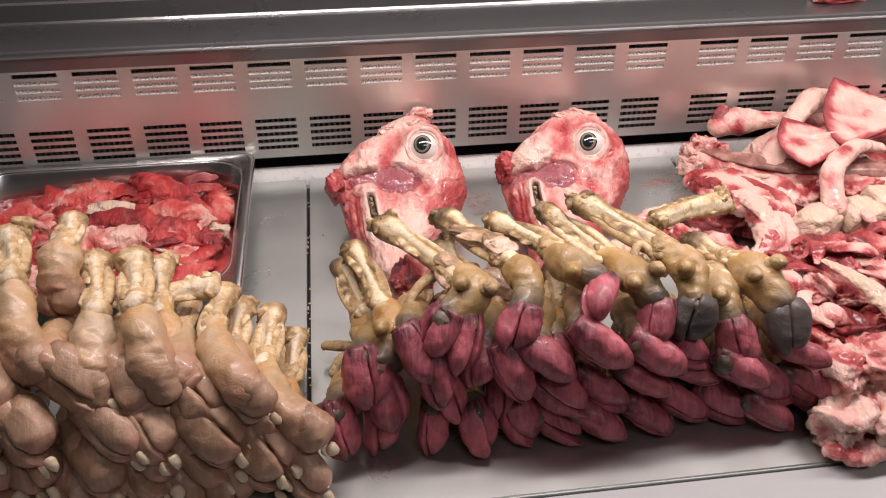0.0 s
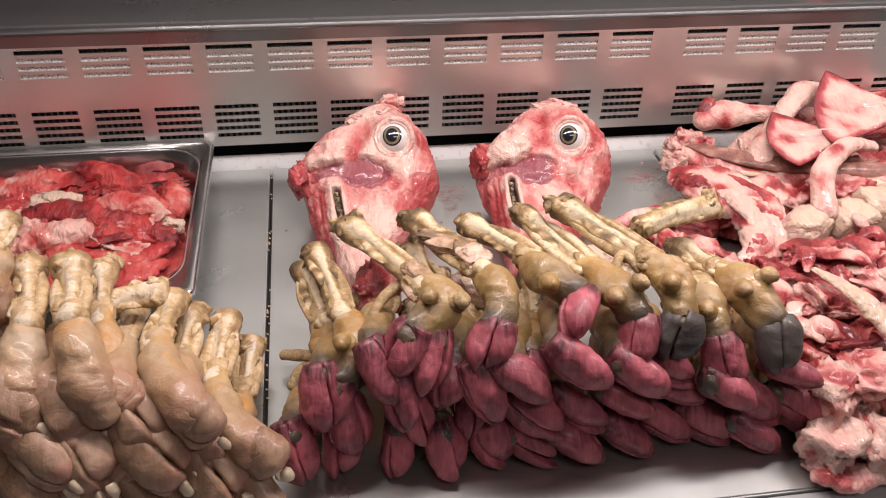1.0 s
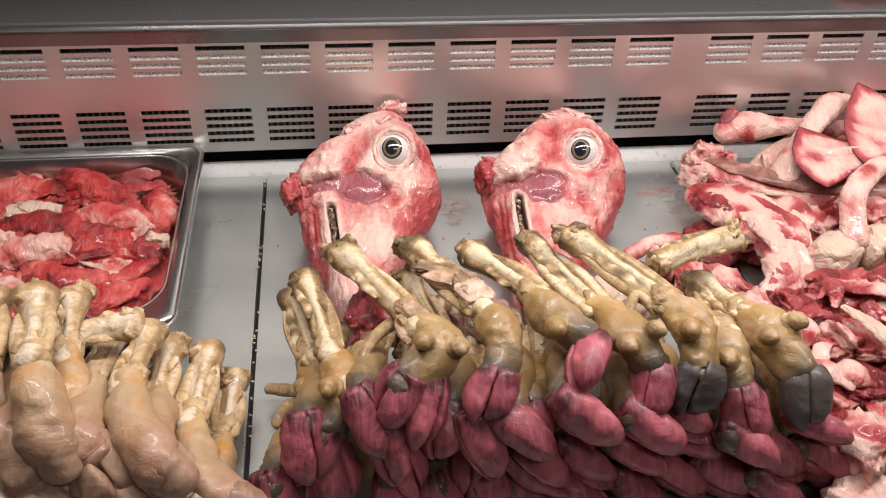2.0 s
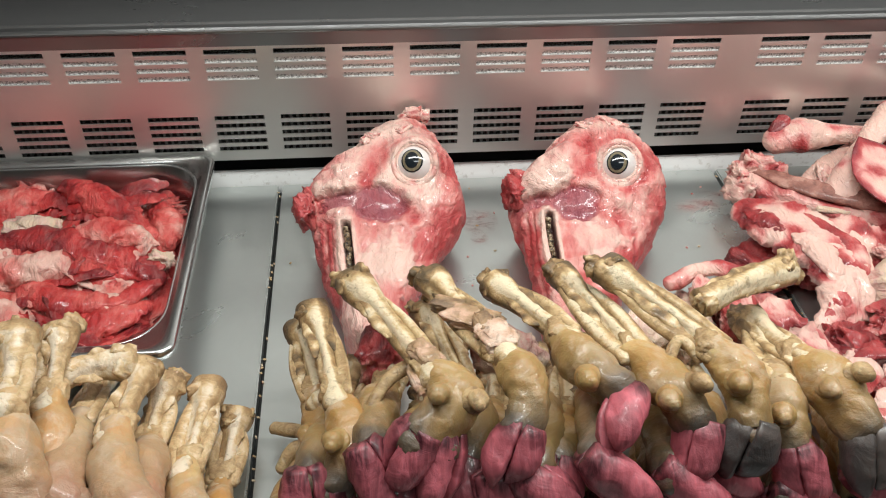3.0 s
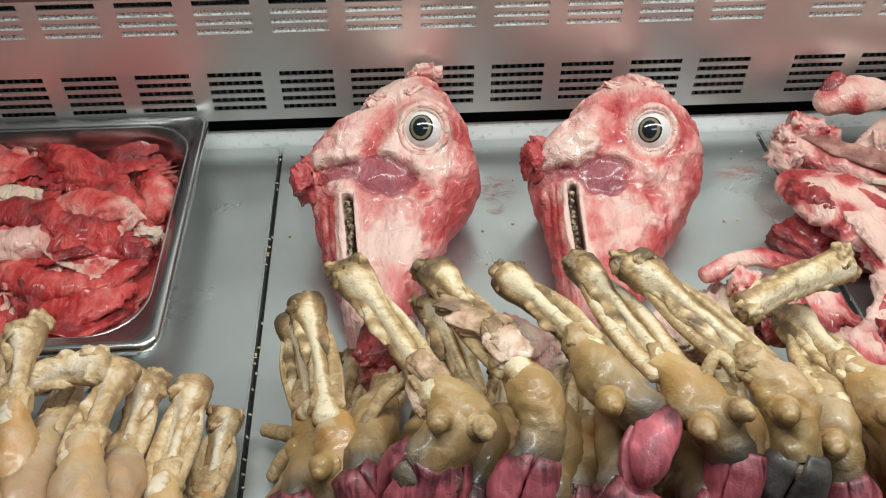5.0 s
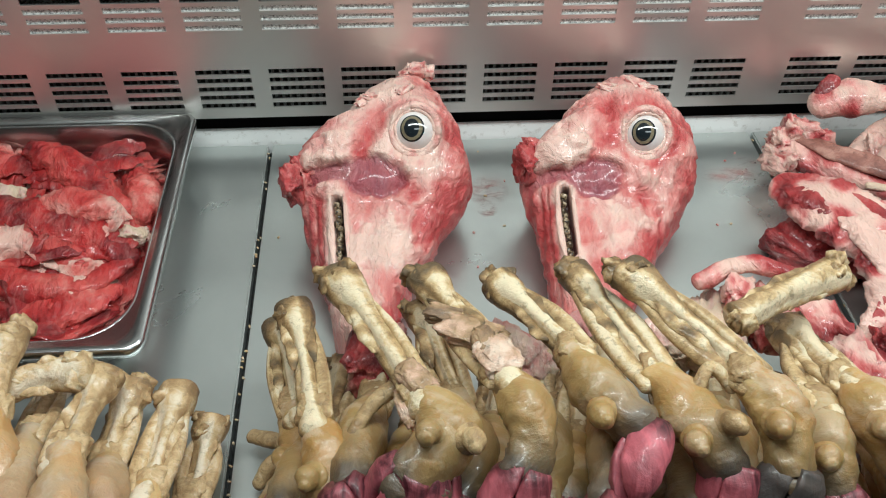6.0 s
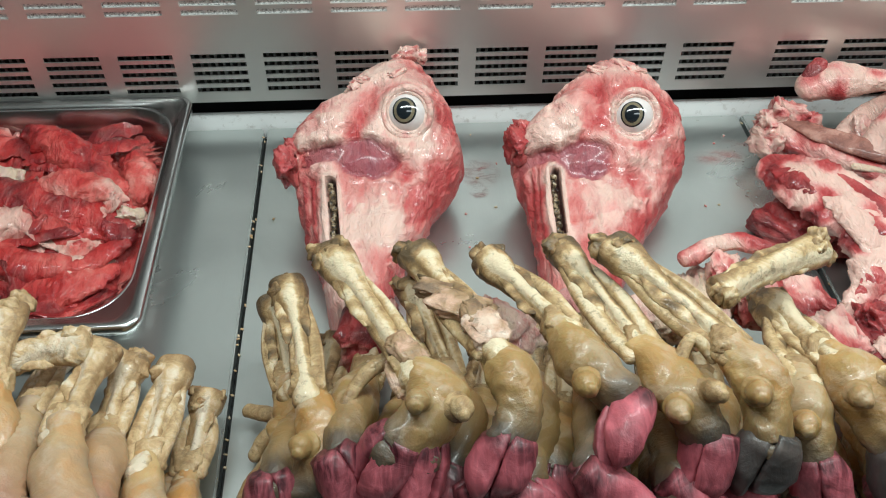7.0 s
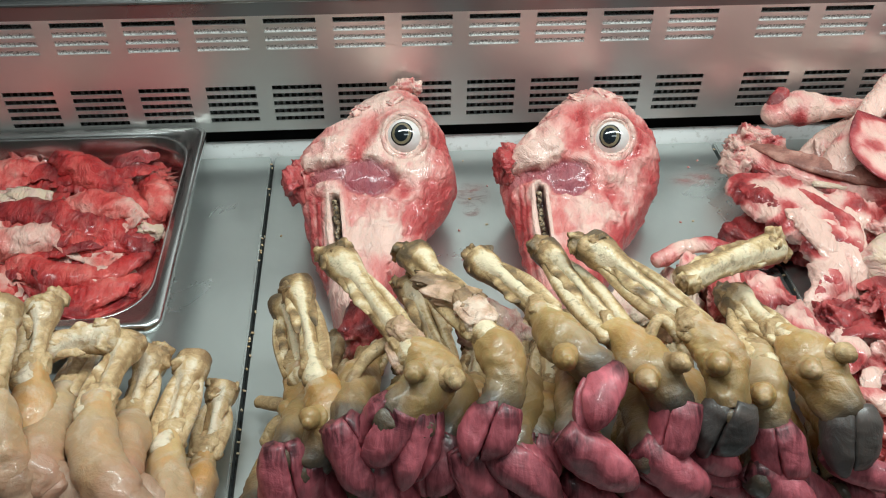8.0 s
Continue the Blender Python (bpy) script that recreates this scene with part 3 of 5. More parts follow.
# ---- skinned heads ----
CREST = ((0.69, 0.030), (0.71, 0.044), (0.76, 0.052), (0.80, 0.054), (0.842, 0.063), (0.861, 0.076), (0.880, 0.092), (0.910, 0.1010), (0.945, 0.0985), (0.97, 0.092), (1.0, 0.078))


def crest(y):
    """Height of a lying head's upper side, which slopes down from the brow to the muzzle."""
    return float(np.interp(y, [p[0] for p in CREST], [p[1] for p in CREST]))


def seg_dist(px, py, a, b):
    ax, ay, bx, by = *a, *b
    u = max(0, min(1, ((px - ax) * (bx - ax) + (py - ay) * (by - ay)) / ((bx - ax) ** 2 + (by - ay) ** 2)))
    return math.hypot(px - ax - u * (bx - ax), py - ay - u * (by - ay)), u


def ease(v, lo, hi):
    v = max(0.0, min(1.0, (v - lo) / (hi - lo)))
    return v * v * (3 - 2 * v)


def head(name, outline, f, seed, label):
    """outline: rows (y, left, right, share of the crest's height). f: places of eye, gaze, muscle, band, fat, groove, knob, mouth, ear on the plan."""
    at = (float(np.mean([r[1] for r in outline] + [r[2] for r in outline])), 0.85, 0.0)
    ob = thing(name, at, label, "animal head", "skinned heads")
    rows, seg = spline(outline, 210), 180
    rows[:, 0] = np.minimum(rows[:, 0], 0.9885)
    (mx0, my0), (mx1, my1) = f["mouth"]
    g = Vector(f["gaze"]).normalized()
    c_eye = Vector(f["eye"]) - g * 0.0180
    (cx, cy), (fx, fy), (kx, ky) = f["muscle"], f["fat"], f["knob"]
    crest_y = [crest(r[0]) for r in rows]
    for _ in range(8):
        crest_y = np.convolve(np.pad(crest_y, 2, mode="edge"), [0.1, 0.2, 0.4, 0.2, 0.1], "valid")
    slope = np.gradient(crest_y, rows[:, 0] - 1e-7 * np.arange(len(rows)))
    verts, red, pur, drk = [], [], [], []
    for (y, xl, xr, share), zt0, sl in zip(rows, crest_y, slope):
        zt = zt0 * share
        zb = zt * max(0.0, 1 - share) * 0.9
        xc, hw, zc, hz = (xl + xr) / 2, max(0.0008, (xr - xl) / 2), (zt + zb) / 2, max(0.0008, (zt - zb) / 2)
        for k in range(seg):
            a = 2 * math.pi * k / seg
            ca, sa = math.cos(a), math.sin(a)
            x = xc + hw * math.copysign(abs(ca) ** 0.84, ca)
            z = zc + hz * math.copysign(abs(sa) ** 0.84, sa)
            p = Vector((x, y, z))
            top = max(0.0, sa) ** 0.5
            q = p + Vector((seed, 0, 0))
            wob = 0.30 * noise.noise(q * 45) + 0.20 * noise.noise(q * 120)
            big = noise.noise(q * 17 + Vector((0, 3, 0)))
            mid = noise.fractal(q * 42, 0.8, 2.1, 3)
            fine = noise.fractal(q * 120, 0.8, 2.1, 2)
            warp = q + Vector((noise.noise(q * 38), noise.noise(q * 38 + Vector((5, 0, 0))), 0)) * 0.014
            # torn layers of membrane with ragged edges
            m1 = ease(noise.noise(warp * 26) + 0.25 * fine, -0.06, 0.06)
            m2 = ease(noise.noise(warp * 47 + Vector((9, 2, 4))) + 0.2 * fine, 0.02, 0.14)
            strand = ridged(Vector((x * 85 + 1.4 * noise.noise(q * 22), y * 24, z * 40 + seed)), 2) - 0.5
            h = 0.0030 * big + 0.0012 * mid + 0.0005 * fine + 0.0012 * m1 + 0.0010 * m2 + 0.0012 * strand
            r0 = 0.42 + 0.26 * big + 0.10 * mid - 0.17 * m1 - 0.13 * m2 - 0.14 * strand + f["tone"]
            r0 += 0.30 * (1 - top) + 0.26 * ease(x - xc, 0.45 * hw, 0.98 * hw)
            r0 -= 0.26 * math.exp(-((x - 0.5 * (f["eye"][0] + xc)) / 0.04) ** 2 - ((y - f["eye"][1] - 0.055) / 0.028) ** 2) * top
            r0 -= 0.16 * math.exp(-((x - xc - 0.010) / 0.025) ** 2 - ((y - 0.810) / 0.032) ** 2) * top
            # red hollow between the fat and the eye
            dg, ug = seg_dist(x, y, *f["groove"])
            gk = math.exp(-((dg / 0.0085) ** 2)) * top * (1 + 0.5 * wob)
            h -= 0.0065 * gk
            r0 += 0.42 * gk
            # chewing muscle: a bare purple hollow with a tail towards the jaw hinge
            dc = math.hypot((x - cx) / 0.0215, (y - cy + 0.12 * (x - cx)) / 0.0140) + wob
            db = seg_dist(x, y, *f["band"])[0] / 0.0052 + wob
            dm0 = min(dc, db)
            pp = ease(1.16 - dm0, 0.0, 0.26) * top
            h -= top * 0.0042 * ease(1.16 - dm0, 0.0, 0.16) - top * 0.0026 * math.exp(-(dc * 1.25) ** 2)
            h -= pp * (0.0010 * m1 + 0.0009 * m2 + 0.0010 * strand)
            r0 += 0.2 * pp
            # raised fat over the muscle
            df = math.hypot((x - fx) / 0.0260, (y - fy) / 0.0110) + wob * 1.2
            fat = ease(1.08 - df, 0.0, 0.14) * top * (1 - 0.8 * gk)
            h += fat * (0.0048 + 0.0016 * mid + 0.0012 * m2)
            r0 -= fat * (0.30 + 0.2 * mid)
            pp *= 1 - fat
            # gristle knob with a red pit before it
            dk = math.hypot((x - kx) / 0.0075, (y - ky) / 0.0085)
            h += top * 0.0036 * math.exp(-dk ** 2)
            r0 -= top * 0.22 * math.exp(-dk ** 2)
            dp = math.hypot((x - kx) / 0.0075, (y - ky + 0.0145) / 0.0065) + wob
            h -= top * 0.0030 * math.exp(-dp ** 2)
            r0 += top * 0.36 * math.exp(-dp ** 2)
            # mouth slit with pale gums, dark red fluted muscle along the jaw
            dm, um = seg_dist(x, y, (mx0, my0), (mx1, my1))
            jaw = mx0 + (mx1 - mx0) * um - 0.009 - x
            if jaw > -0.004:
                yy = ease(y, my1 - 0.06, my1 - 0.02) * (1 - ease(y, my0 + 0.002, my0 + 0.016))
                fl = math.sin(jaw * 1150 + 2.5 * big + 9 * (y - my0))
                jk = yy * ease(jaw, -0.002, 0.006)
                h += top * jk * (0.0011 * fl - 0.0040 * ease(jaw, 0.0, 0.005) * (1 - ease(jaw, 0.010, 0.017)))
                r0 += jk * (0.40 + 0.20 * fl)
            gum = math.exp(-((dm - 0.0056) / 0.0021) ** 2) * top
            r0 -= 0.60 * gum
            h += 0.0022 * gum
            h -= top * 0.0120 * math.exp(-(dm / 0.0042) ** 4)
            dark = top * ease(0.0040 - dm, 0.0, 0.0010)
            r0 += 0.10 * ease(0.79 - y, 0.0, 0.03)
            nrm = Vector((ca / hw, -float(np.clip(sl, -1.6, 1.6)) * max(0.0, sa) / hz, sa / hz)).normalized()
            w = p + nrm * h
            # eye socket, square to the gaze
            dd = w - c_eye
            s = dd.dot(g)
            flat = dd - g * s
            d = flat.length
            if s > -0.014 and d < 0.04:
                kk = math.exp(-((d - 0.0180) / 0.0048) ** 2) * 0.92
                s2 = s * (1 - kk) + (0.0098 + 0.0012 * mid) * kk
                s2 += (min(s2, 0.002) - s2) * (1 - ease(d, 0.0132, 0.0152))
                w = c_eye + flat + g * s2
                r0 -= 0.22 * kk
                r0 += 0.16 * math.exp(-((d - 0.0255) / 0.0028) ** 2)
            w.z = max(w.z, 0.0005)
            w.y = min(w.y, 0.9886)
            verts.append(w)
            red.append(max(0, min(1, r0)))
            pur.append(max(0, min(1, pp)))
            drk.append(max(0, min(1, dark)))
    faces, n = [], len(rows)
    for i in range(n - 1):
        for k in range(seg):
            k2 = (k + 1) % seg
            faces.append((i * seg + k, (i + 1) * seg + k, (i + 1) * seg + k2, i * seg + k2))
    faces.append(tuple(range(seg)))
    faces.append(tuple((n - 1) * seg + k for k in range(seg - 1, -1, -1)))
    part("skinned_skull", (np.array(verts), faces, {"red": red, "purple": pur, "dark": drk}), MEAT_HEAD, ob, origin=at)
    V = np.array(verts)

    def height(x, y, q=0.004):
        near = V[(abs(V[:, 0] - x) < q) & (abs(V[:, 1] - y) < q)]
        return float(near[:, 2].max()) if len(near) else 0.05

    turn = g.to_track_quat("Z", "Y").to_matrix()

    def cap(r, spread, oval, lean=(0.0, 0.0)):
        vs, fs, m2, n2 = [], [], 16, 40
        for i in range(m2 + 1):
            for k in range(n2):
                a, b = spread * i / m2, 2 * math.pi * k / n2
                d = Vector((math.sin(a) * math.cos(b) * oval + lean[0], math.sin(a) * math.sin(b) + lean[1], math.cos(a))).normalized()
                vs.append(c_eye + turn @ d * r)
        for i in range(m2):
            for k in range(n2):
                k2 = (k + 1) % n2
                fs.append((i * n2 + k, (i + 1) * n2 + k, (i + 1) * n2 + k2, i * n2 + k2))
        return np.array(vs), fs, {}

    eyeball = part("eyeball", cap(0.0178, math.pi * 0.98, 1.0), EYE_WHITE, ob, "glossy white eyeball", at)
    lean = f["lean"]
    part("limbus", cap(0.0179, 0.64, 0.88, lean), EYE_PUPIL, eyeball, "black edge of the iris", at)
    part("iris", cap(0.01805, 0.56, 0.86, lean), EYE_IRIS, eyeball, "dull amber iris", at)
    part("pupil", cap(0.0182, 0.42, 0.80, lean), EYE_PUPIL, eyeball, "dark oval pupil", at)
    for rr, hh, th, rd, lb in ((0.0153, 0.0092, 0.0017, 0.05, "pale flesh rim round the eye"), (0.0186, 0.0092, 0.0026, 0.22, "outer fold of the eyelid")):
        ring = [c_eye + turn @ Vector((rr * math.cos(t), rr * 1.06 * math.sin(t), hh + 0.0010 * math.sin(2 * t + seed))) for t in np.linspace(0, 2 * math.pi, 17)]
        v, fc, al = limb(ring, [th, th * 1.25, th * 0.9, th * 1.2, th], 72, 12, 1.0, tuple(g), 0.0006, 140, seed + rr * 99, crease=th * 0.2)
        part("eyelid", (v, fc, {"red": [rd + 0.3 * noise.noise(Vector(p) * 110) for p in v]}), MEAT_HEAD, ob, lb, at)
    # stained teeth in the slit
    tr = random.Random(int(seed * 10) + 5)
    for k in range(11):
        u = (k + 0.4) / 11
        x, y = mx0 + (mx1 - mx0) * u, my0 + (my1 - my0) * u
        z = height(x - 0.008, y)
        part("tooth", lump((x + tr.uniform(-0.0012, 0.0012), y, z - 0.0052), (0.0021, 0.0026, 0.0040), (0, 0, tr.uniform(0, 90)), seed + k, 0.2, 0.7, 2), TOOTH, ob, "stained molar" if k == 0 else "", at)

    def laid(nm, pts, radii, rd, lb, lift=-0.001, flat=0.7, pur=0.0, crease=0.25, amp=0.0012):
        p3 = [(x, y, height(x, y, 0.005) + lift) for x, y in pts]
        v, fc, al = limb(p3, radii, 40, 22, flat, (0, 0, 1), amp, 110, seed + radii[1] * 999, crease=crease * max(radii))
        rr = [max(0, min(1, rd + 0.45 * noise.noise(Vector(p) * 60))) for p in v]
        return part(nm, (v, fc, {"red": rr, "purple": [pur] * len(v)}), MEAT_HEAD, ob, lb, at)

    for s0 in (-1, 1):
        laid("gum", [(mx0 + s0 * 0.0056, my0 + 0.003), ((mx0 + mx1) / 2 + s0 * 0.0060, (my0 + my1) / 2), (mx1 + s0 * 0.0052, my1 - 0.006)],
             [0.0012, 0.0024, 0.0027, 0.0012] if s0 < 0 else [0.0010, 0.0018, 0.0016, 0.0010], 0.0, "white gum ridge" if s0 < 0 else "", -0.0016, 0.6, 0.0, 0.2, 0.0006)
    # torn flesh at the jaw hinge and round the edge of the fat
    ex, ey = f["ear"]
    part("torn_flap", lump((ex, ey, 0.062), (0.0085, 0.0130, 0.012), (10, 0, 15), seed + 31, 0.95, 0.8, 4, 1.3), MEAT_HEAD, ob, "dark red torn flesh", at)
    part("torn_flap", lump((ex + 0.010, ey + 0.010, 0.064), (0.010, 0.010, 0.010), (0, 10, 40), seed + 37, 0.75, 0.9, 4, 1.4), MEAT_HEAD, ob, "", at)
    for k in range(5):
        a = tr.uniform(0.9, 2.5)
        x, y = xc_mid(outline, 0.94) + 0.036 * math.cos(a), 0.915 + 0.020 * math.sin(a)
        part("membrane_shred", lump((x, y, height(x, y) - 0.0012), (tr.uniform(0.004, 0.009), tr.uniform(0.002, 0.004), 0.0018), (tr.uniform(-20, 20), 0, tr.uniform(0, 180)), seed + 70 + k, 0.2, 0.8, 3, 1.4), MEAT_HEAD, ob,
             "pale shred of membrane" if k == 0 else "", at)
    return ob, at


def xc_mid(outline, y):
    ys = [r[0] for r in outline][::-1]
    return float(np.interp(y, ys, [(r[1] + r[2]) / 2 for r in outline][::-1]))


OUT_A = [(0.9885, 0.1440, 0.1530, 0.80), (0.9840, 0.1330, 0.1590, 0.93), (0.9720, 0.1150, 0.1650, 0.97), (0.9550, 0.0950, 0.1690, 1.00), (0.9360, 0.0820, 0.1750, 1.00), (0.9210, 0.0785, 0.1800, 1.00), (0.9080, 0.0575, 0.1835, 1.00), (0.8920, 0.0470, 0.1860, 1.00),
         (0.8750, 0.0480, 0.1850, 1.00), (0.8550, 0.0515, 0.1745, 1.00), (0.8350, 0.0565, 0.1620, 1.00), (0.8150, 0.0615, 0.1540, 1.00), (0.7900, 0.0673, 0.1390, 1.00), (0.7600, 0.0752, 0.1280, 1.00), (0.7250, 0.0820, 0.1220, 1.00), (0.7020, 0.0900, 0.1140, 0.85), (0.6920, 0.0980, 0.1060, 0.60)]
OUT_B = [(0.9700, 0.3200, 0.3300, 0.80), (0.9660, 0.3060, 0.3440, 0.92), (0.9560, 0.2940, 0.3540, 0.97), (0.9430, 0.2830, 0.3620, 1.00), (0.9280, 0.2700, 0.3680, 1.00), (0.9130, 0.2625, 0.3740, 1.00), (0.9010, 0.2425, 0.3770, 1.00), (0.8860, 0.2325, 0.3780, 1.00),
         (0.8700, 0.2335, 0.3740, 1.00), (0.8500, 0.2355, 0.3620, 1.00), (0.8300, 0.2370, 0.3480, 1.00), (0.8100, 0.2395, 0.3340, 1.00), (0.7800, 0.2392, 0.3150, 1.00), (0.7550, 0.2392, 0.2980, 1.00), (0.7250, 0.2380, 0.2850, 1.00), (0.7020, 0.2420, 0.2720, 0.85), (0.6920, 0.2500, 0.2620, 0.60)]
head_a, at_a = head("sheep_head", OUT_A, {"eye": (0.1425, 0.8800, 0.1005), "gaze": (-0.04, -0.74, 0.67), "lean": (-0.14, 0.10), "muscle": (0.109, 0.857), "band": ((0.062, 0.866), (0.098, 0.862)), "fat": (0.079, 0.881),
                                          "groove": ((0.117, 0.918), (0.101, 0.876)), "knob": (0.137, 0.862), "mouth": ((0.0805, 0.842), (0.0845, 0.786)), "ear": (0.0450, 0.866), "tone": 0.06}, 0.0,
                    "skinned pink sheep head with open eye lying on the steel deck")
head_b, at_b = head("sheep_head", OUT_B, {"eye": (0.3275, 0.8765, 0.0940), "gaze": (-0.10, -0.74, 0.67), "lean": (-0.22, 0.03), "muscle": (0.284, 0.853), "band": ((0.236, 0.864), (0.276, 0.857)), "fat": (0.262, 0.873),
                                          "groove": ((0.304, 0.915), (0.290, 0.884)), "knob": (0.322, 0.852), "mouth": ((0.2590, 0.846), (0.2560, 0.788)), "ear": (0.2330, 0.880), "tone": 0.15}, 4.0,
                    "skinned red sheep head with open eye lying on steel deck")
for x, y, z, s, n in ((0.1485, 0.9790, 0.0895, 0.9, 0), (0.1590, 0.9800, 0.0870, 0.6, 1), (0.1390, 0.9770, 0.0875, 0.6, 2)):
    part("poll_tuft", lump((x, y, z), (0.0085 * s, 0.005, 0.0075 * s), (0, 25 * n, 0), 8 + n, 0.30, 0.9, 3, 1.4), MEAT_HEAD, head_a, "small torn tuft of flesh" if n == 0 else "", at_a)
v, f, al = limb([(0.250, 0.725, 0.050), (0.262, 0.700, 0.056), (0.268, 0.680, 0.050)], [0.010, 0.010, 0.006], 16, 16, 0.5, (0, 0, 1), 0.0006, 90, 3)
part("tongue", (v, f, {"red": [0.4] * len(v), "purple": [0.5] * len(v)}), MEAT_HEAD, head_b, "mauve tongue tip", at_b)


# ---- trotters ----
def trotter(name, pts, kind, seed, label, group, roll=0.0, dew=True, bone=True, claw_mat=None, size=1.0, face=(0, -0.55, 0.83)):
    """pts: end of the bare bone, start of the skin, fetlock, pastern, claw tips. face: the way the back of the foot looks."""
    P = [Vector(p) for p in pts]
    base = (P[2].x, P[2].y, min(p.z for p in P) - 0.014)
    ob = thing(name, base, label, "trotter", group)
    brown = kind == "brown"
    hide_m, bone_m = (HIDE_BROWN, BONE) if brown else (HIDE_PALE, PALE_BONE)
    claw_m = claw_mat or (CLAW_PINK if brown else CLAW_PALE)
    face = Vector(face).normalized()
    k, sr = size * (0.93 if kind == "brown" else 1.0), random.Random(int(seed * 100))
    if bone:
        d = (P[1] - P[0]).normalized()
        b = k * sr.uniform(1.0, 1.16)
        v, f, al = limb([P[0] + d * 0.003, P[0].lerp(P[1], 0.5), P[1] + d * 0.014], [0.0098 * b, 0.0108 * b, 0.0078 * b, 0.0066 * b, 0.0065 * b, 0.0068 * b, 0.0076 * b, 0.0090 * b], 52, 30, 0.94, face, 0.0006, 80, seed, 0.20, (0.55, 1), 0.0006, 0.0030)
        tilt = sr.uniform(-0.5, 0.5)
        # Dirty sawn end and lengthwise streaks; both flanks browner than the face.
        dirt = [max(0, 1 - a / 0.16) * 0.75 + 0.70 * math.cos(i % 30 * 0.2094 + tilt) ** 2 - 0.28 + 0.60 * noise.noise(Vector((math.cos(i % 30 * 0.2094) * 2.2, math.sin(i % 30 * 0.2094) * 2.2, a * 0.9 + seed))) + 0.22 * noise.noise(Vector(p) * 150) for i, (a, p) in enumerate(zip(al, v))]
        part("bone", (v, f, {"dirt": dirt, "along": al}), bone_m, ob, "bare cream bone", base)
        # torn tendons along the bone
        side = d.cross(face).normalized()
        for s0 in ((1, -1) if sr.random() < 0.5 else (-1,) if sr.random() < 0.5 else (1,)):
            w = sr.uniform(0.7, 1.2)
            v, f, al = limb([P[0].lerp(P[1], sr.uniform(0.05, 0.3)) + side * 0.0065 * s0, P[0].lerp(P[1], 0.6) + side * 0.0098 * s0 + face * 0.001, P[1] + d * 0.006 + side * 0.0075 * s0 + face * 0.003],
                            [0.0016 * w, 0.0034 * w, 0.0046 * w, 0.0050 * w, 0.0046 * w], 24, 14, 0.8, face, 0.0003, 90, seed + 3, crease=0.0003)
            part("tendon", (v, f, {"dirt": [0.12 + 0.45 * noise.noise(Vector((math.cos(i % 14 * 0.449) * 1.6, math.sin(i % 14 * 0.449) * 1.6, seed + a))) + 0.2 * noise.noise(Vector(p) * 140) for i, (a, p) in enumerate(zip(al, v))], "along": al}), bone_m, ob, "torn pale tendon", base)
        # shreds at the bone's end and where the skin was cut
        for n in range(5):
            o = side * sr.uniform(-0.0085, 0.0085) * k + face * sr.uniform(-0.001, 0.007) * k
            z0 = sr.uniform(0.0030, 0.0062)
            v, f, at = lump(P[0] + o + d * sr.uniform(-0.004, 0.011), (z0 * 1.2, z0, z0 * 0.75), (sr.uniform(0, 90), sr.uniform(0, 90), 0), seed + 40 + n, 0.35, 0.75, 3, 1.5)
            part("shred", (v, f, {"dirt": [0.45 + 0.7 * noise.noise(Vector(p) * 190) for p in v]}), bone_m, ob, "frayed brown tissue" if n == 0 else "", base)
        # flat ribbons of tissue that cling to the bone
        for n in range(2 if brown else 1):
            a0, sg = sr.uniform(0.05, 0.35), sr.choice((-1, 1))
            line = [P[0].lerp(P[1], a0 + u) + side * (0.0058 * sg + sr.uniform(-0.002, 0.002)) + face * (0.0046 + sr.uniform(-0.001, 0.0015)) for u in (0.0, 0.18, 0.36, 0.5)]
            v, f, al = limb(line, [0.0012, 0.0036, 0.0030, 0.0040, 0.0012], 24, 12, 0.4, face, 0.0012, 140, seed + 13 + n, crease=0.0012)
            part("tissue", (v, f, {"dirt": [0.30 + 0.8 * noise.noise(Vector(p) * 130) for p in v], "along": al}), bone_m, ob, "dried ribbon of tissue" if n == 0 else "", base)
        v, f, at = lump(P[1] - d * 0.001, (0.0098 * k, 0.0102 * k, 0.0070), (0, 0, 0), seed + 9, 0.45, 0.4, 4, 0.9)
        part("cut_cuff", (v, f, {**at, "dirt": [0.25] * len(v)}), bone_m, ob, "pinkish cut edge of the skin", base)
    toe_dir = (P[4] - P[3]).normalized()
    end = P[3] + toe_dir * (-0.003 if brown else 0.014)
    v, f, al = limb([P[1], P[2], P[3], end], [*((0.0090 * k, 0.0112 * k, 0.0148 * k, 0.0154 * k, 0.0138 * k, 0.0130 * k, 0.0122 * k, 0.0084 * k) if brown else (0.0084 * k, 0.0098 * k, 0.0126 * k, 0.0142 * k, 0.0138 * k, 0.0146 * k, 0.0150 * k, 0.0120 * k))], 48, 30, 0.95, face, 0.0022, 50, seed + 1, ends=(0.2, 1), crease=0.0026)
    part("hide", (v, f, {"along": al}), hide_m, ob, "", base)
    side = toe_dir.cross(face)
    if side.length < 0.3:
        side = toe_dir.cross(Vector((0, 0, 1)))
    side = Matrix.Rotation(radians(roll), 3, toe_dir) @ side.normalized()
    out = side.cross(toe_dir)
    ln = max(0.038, (P[4] - P[3]).length + 0.015) if brown else max(0.035, (P[4] - P[3]).length + 0.010)
    for s0 in (-1, 1):
        split = toe_dir + side * s0 * sr.uniform(-0.02, 0.05)
        root = P[3] - toe_dir * (0.010 if brown else 0.004) + side * s0 * (0.0004 if brown else 0.0012)
        wd = (0.0138 if brown else 0.0140) * k * sr.uniform(0.88, 1.10)
        v, f, al = half_claw(root, split.normalized(), side * s0, out, ln * (1.0 if s0 > 0 else sr.uniform(0.86, 0.98)), wd, seed + s0, sr.uniform(-0.006, 0.002), blunt=not brown)
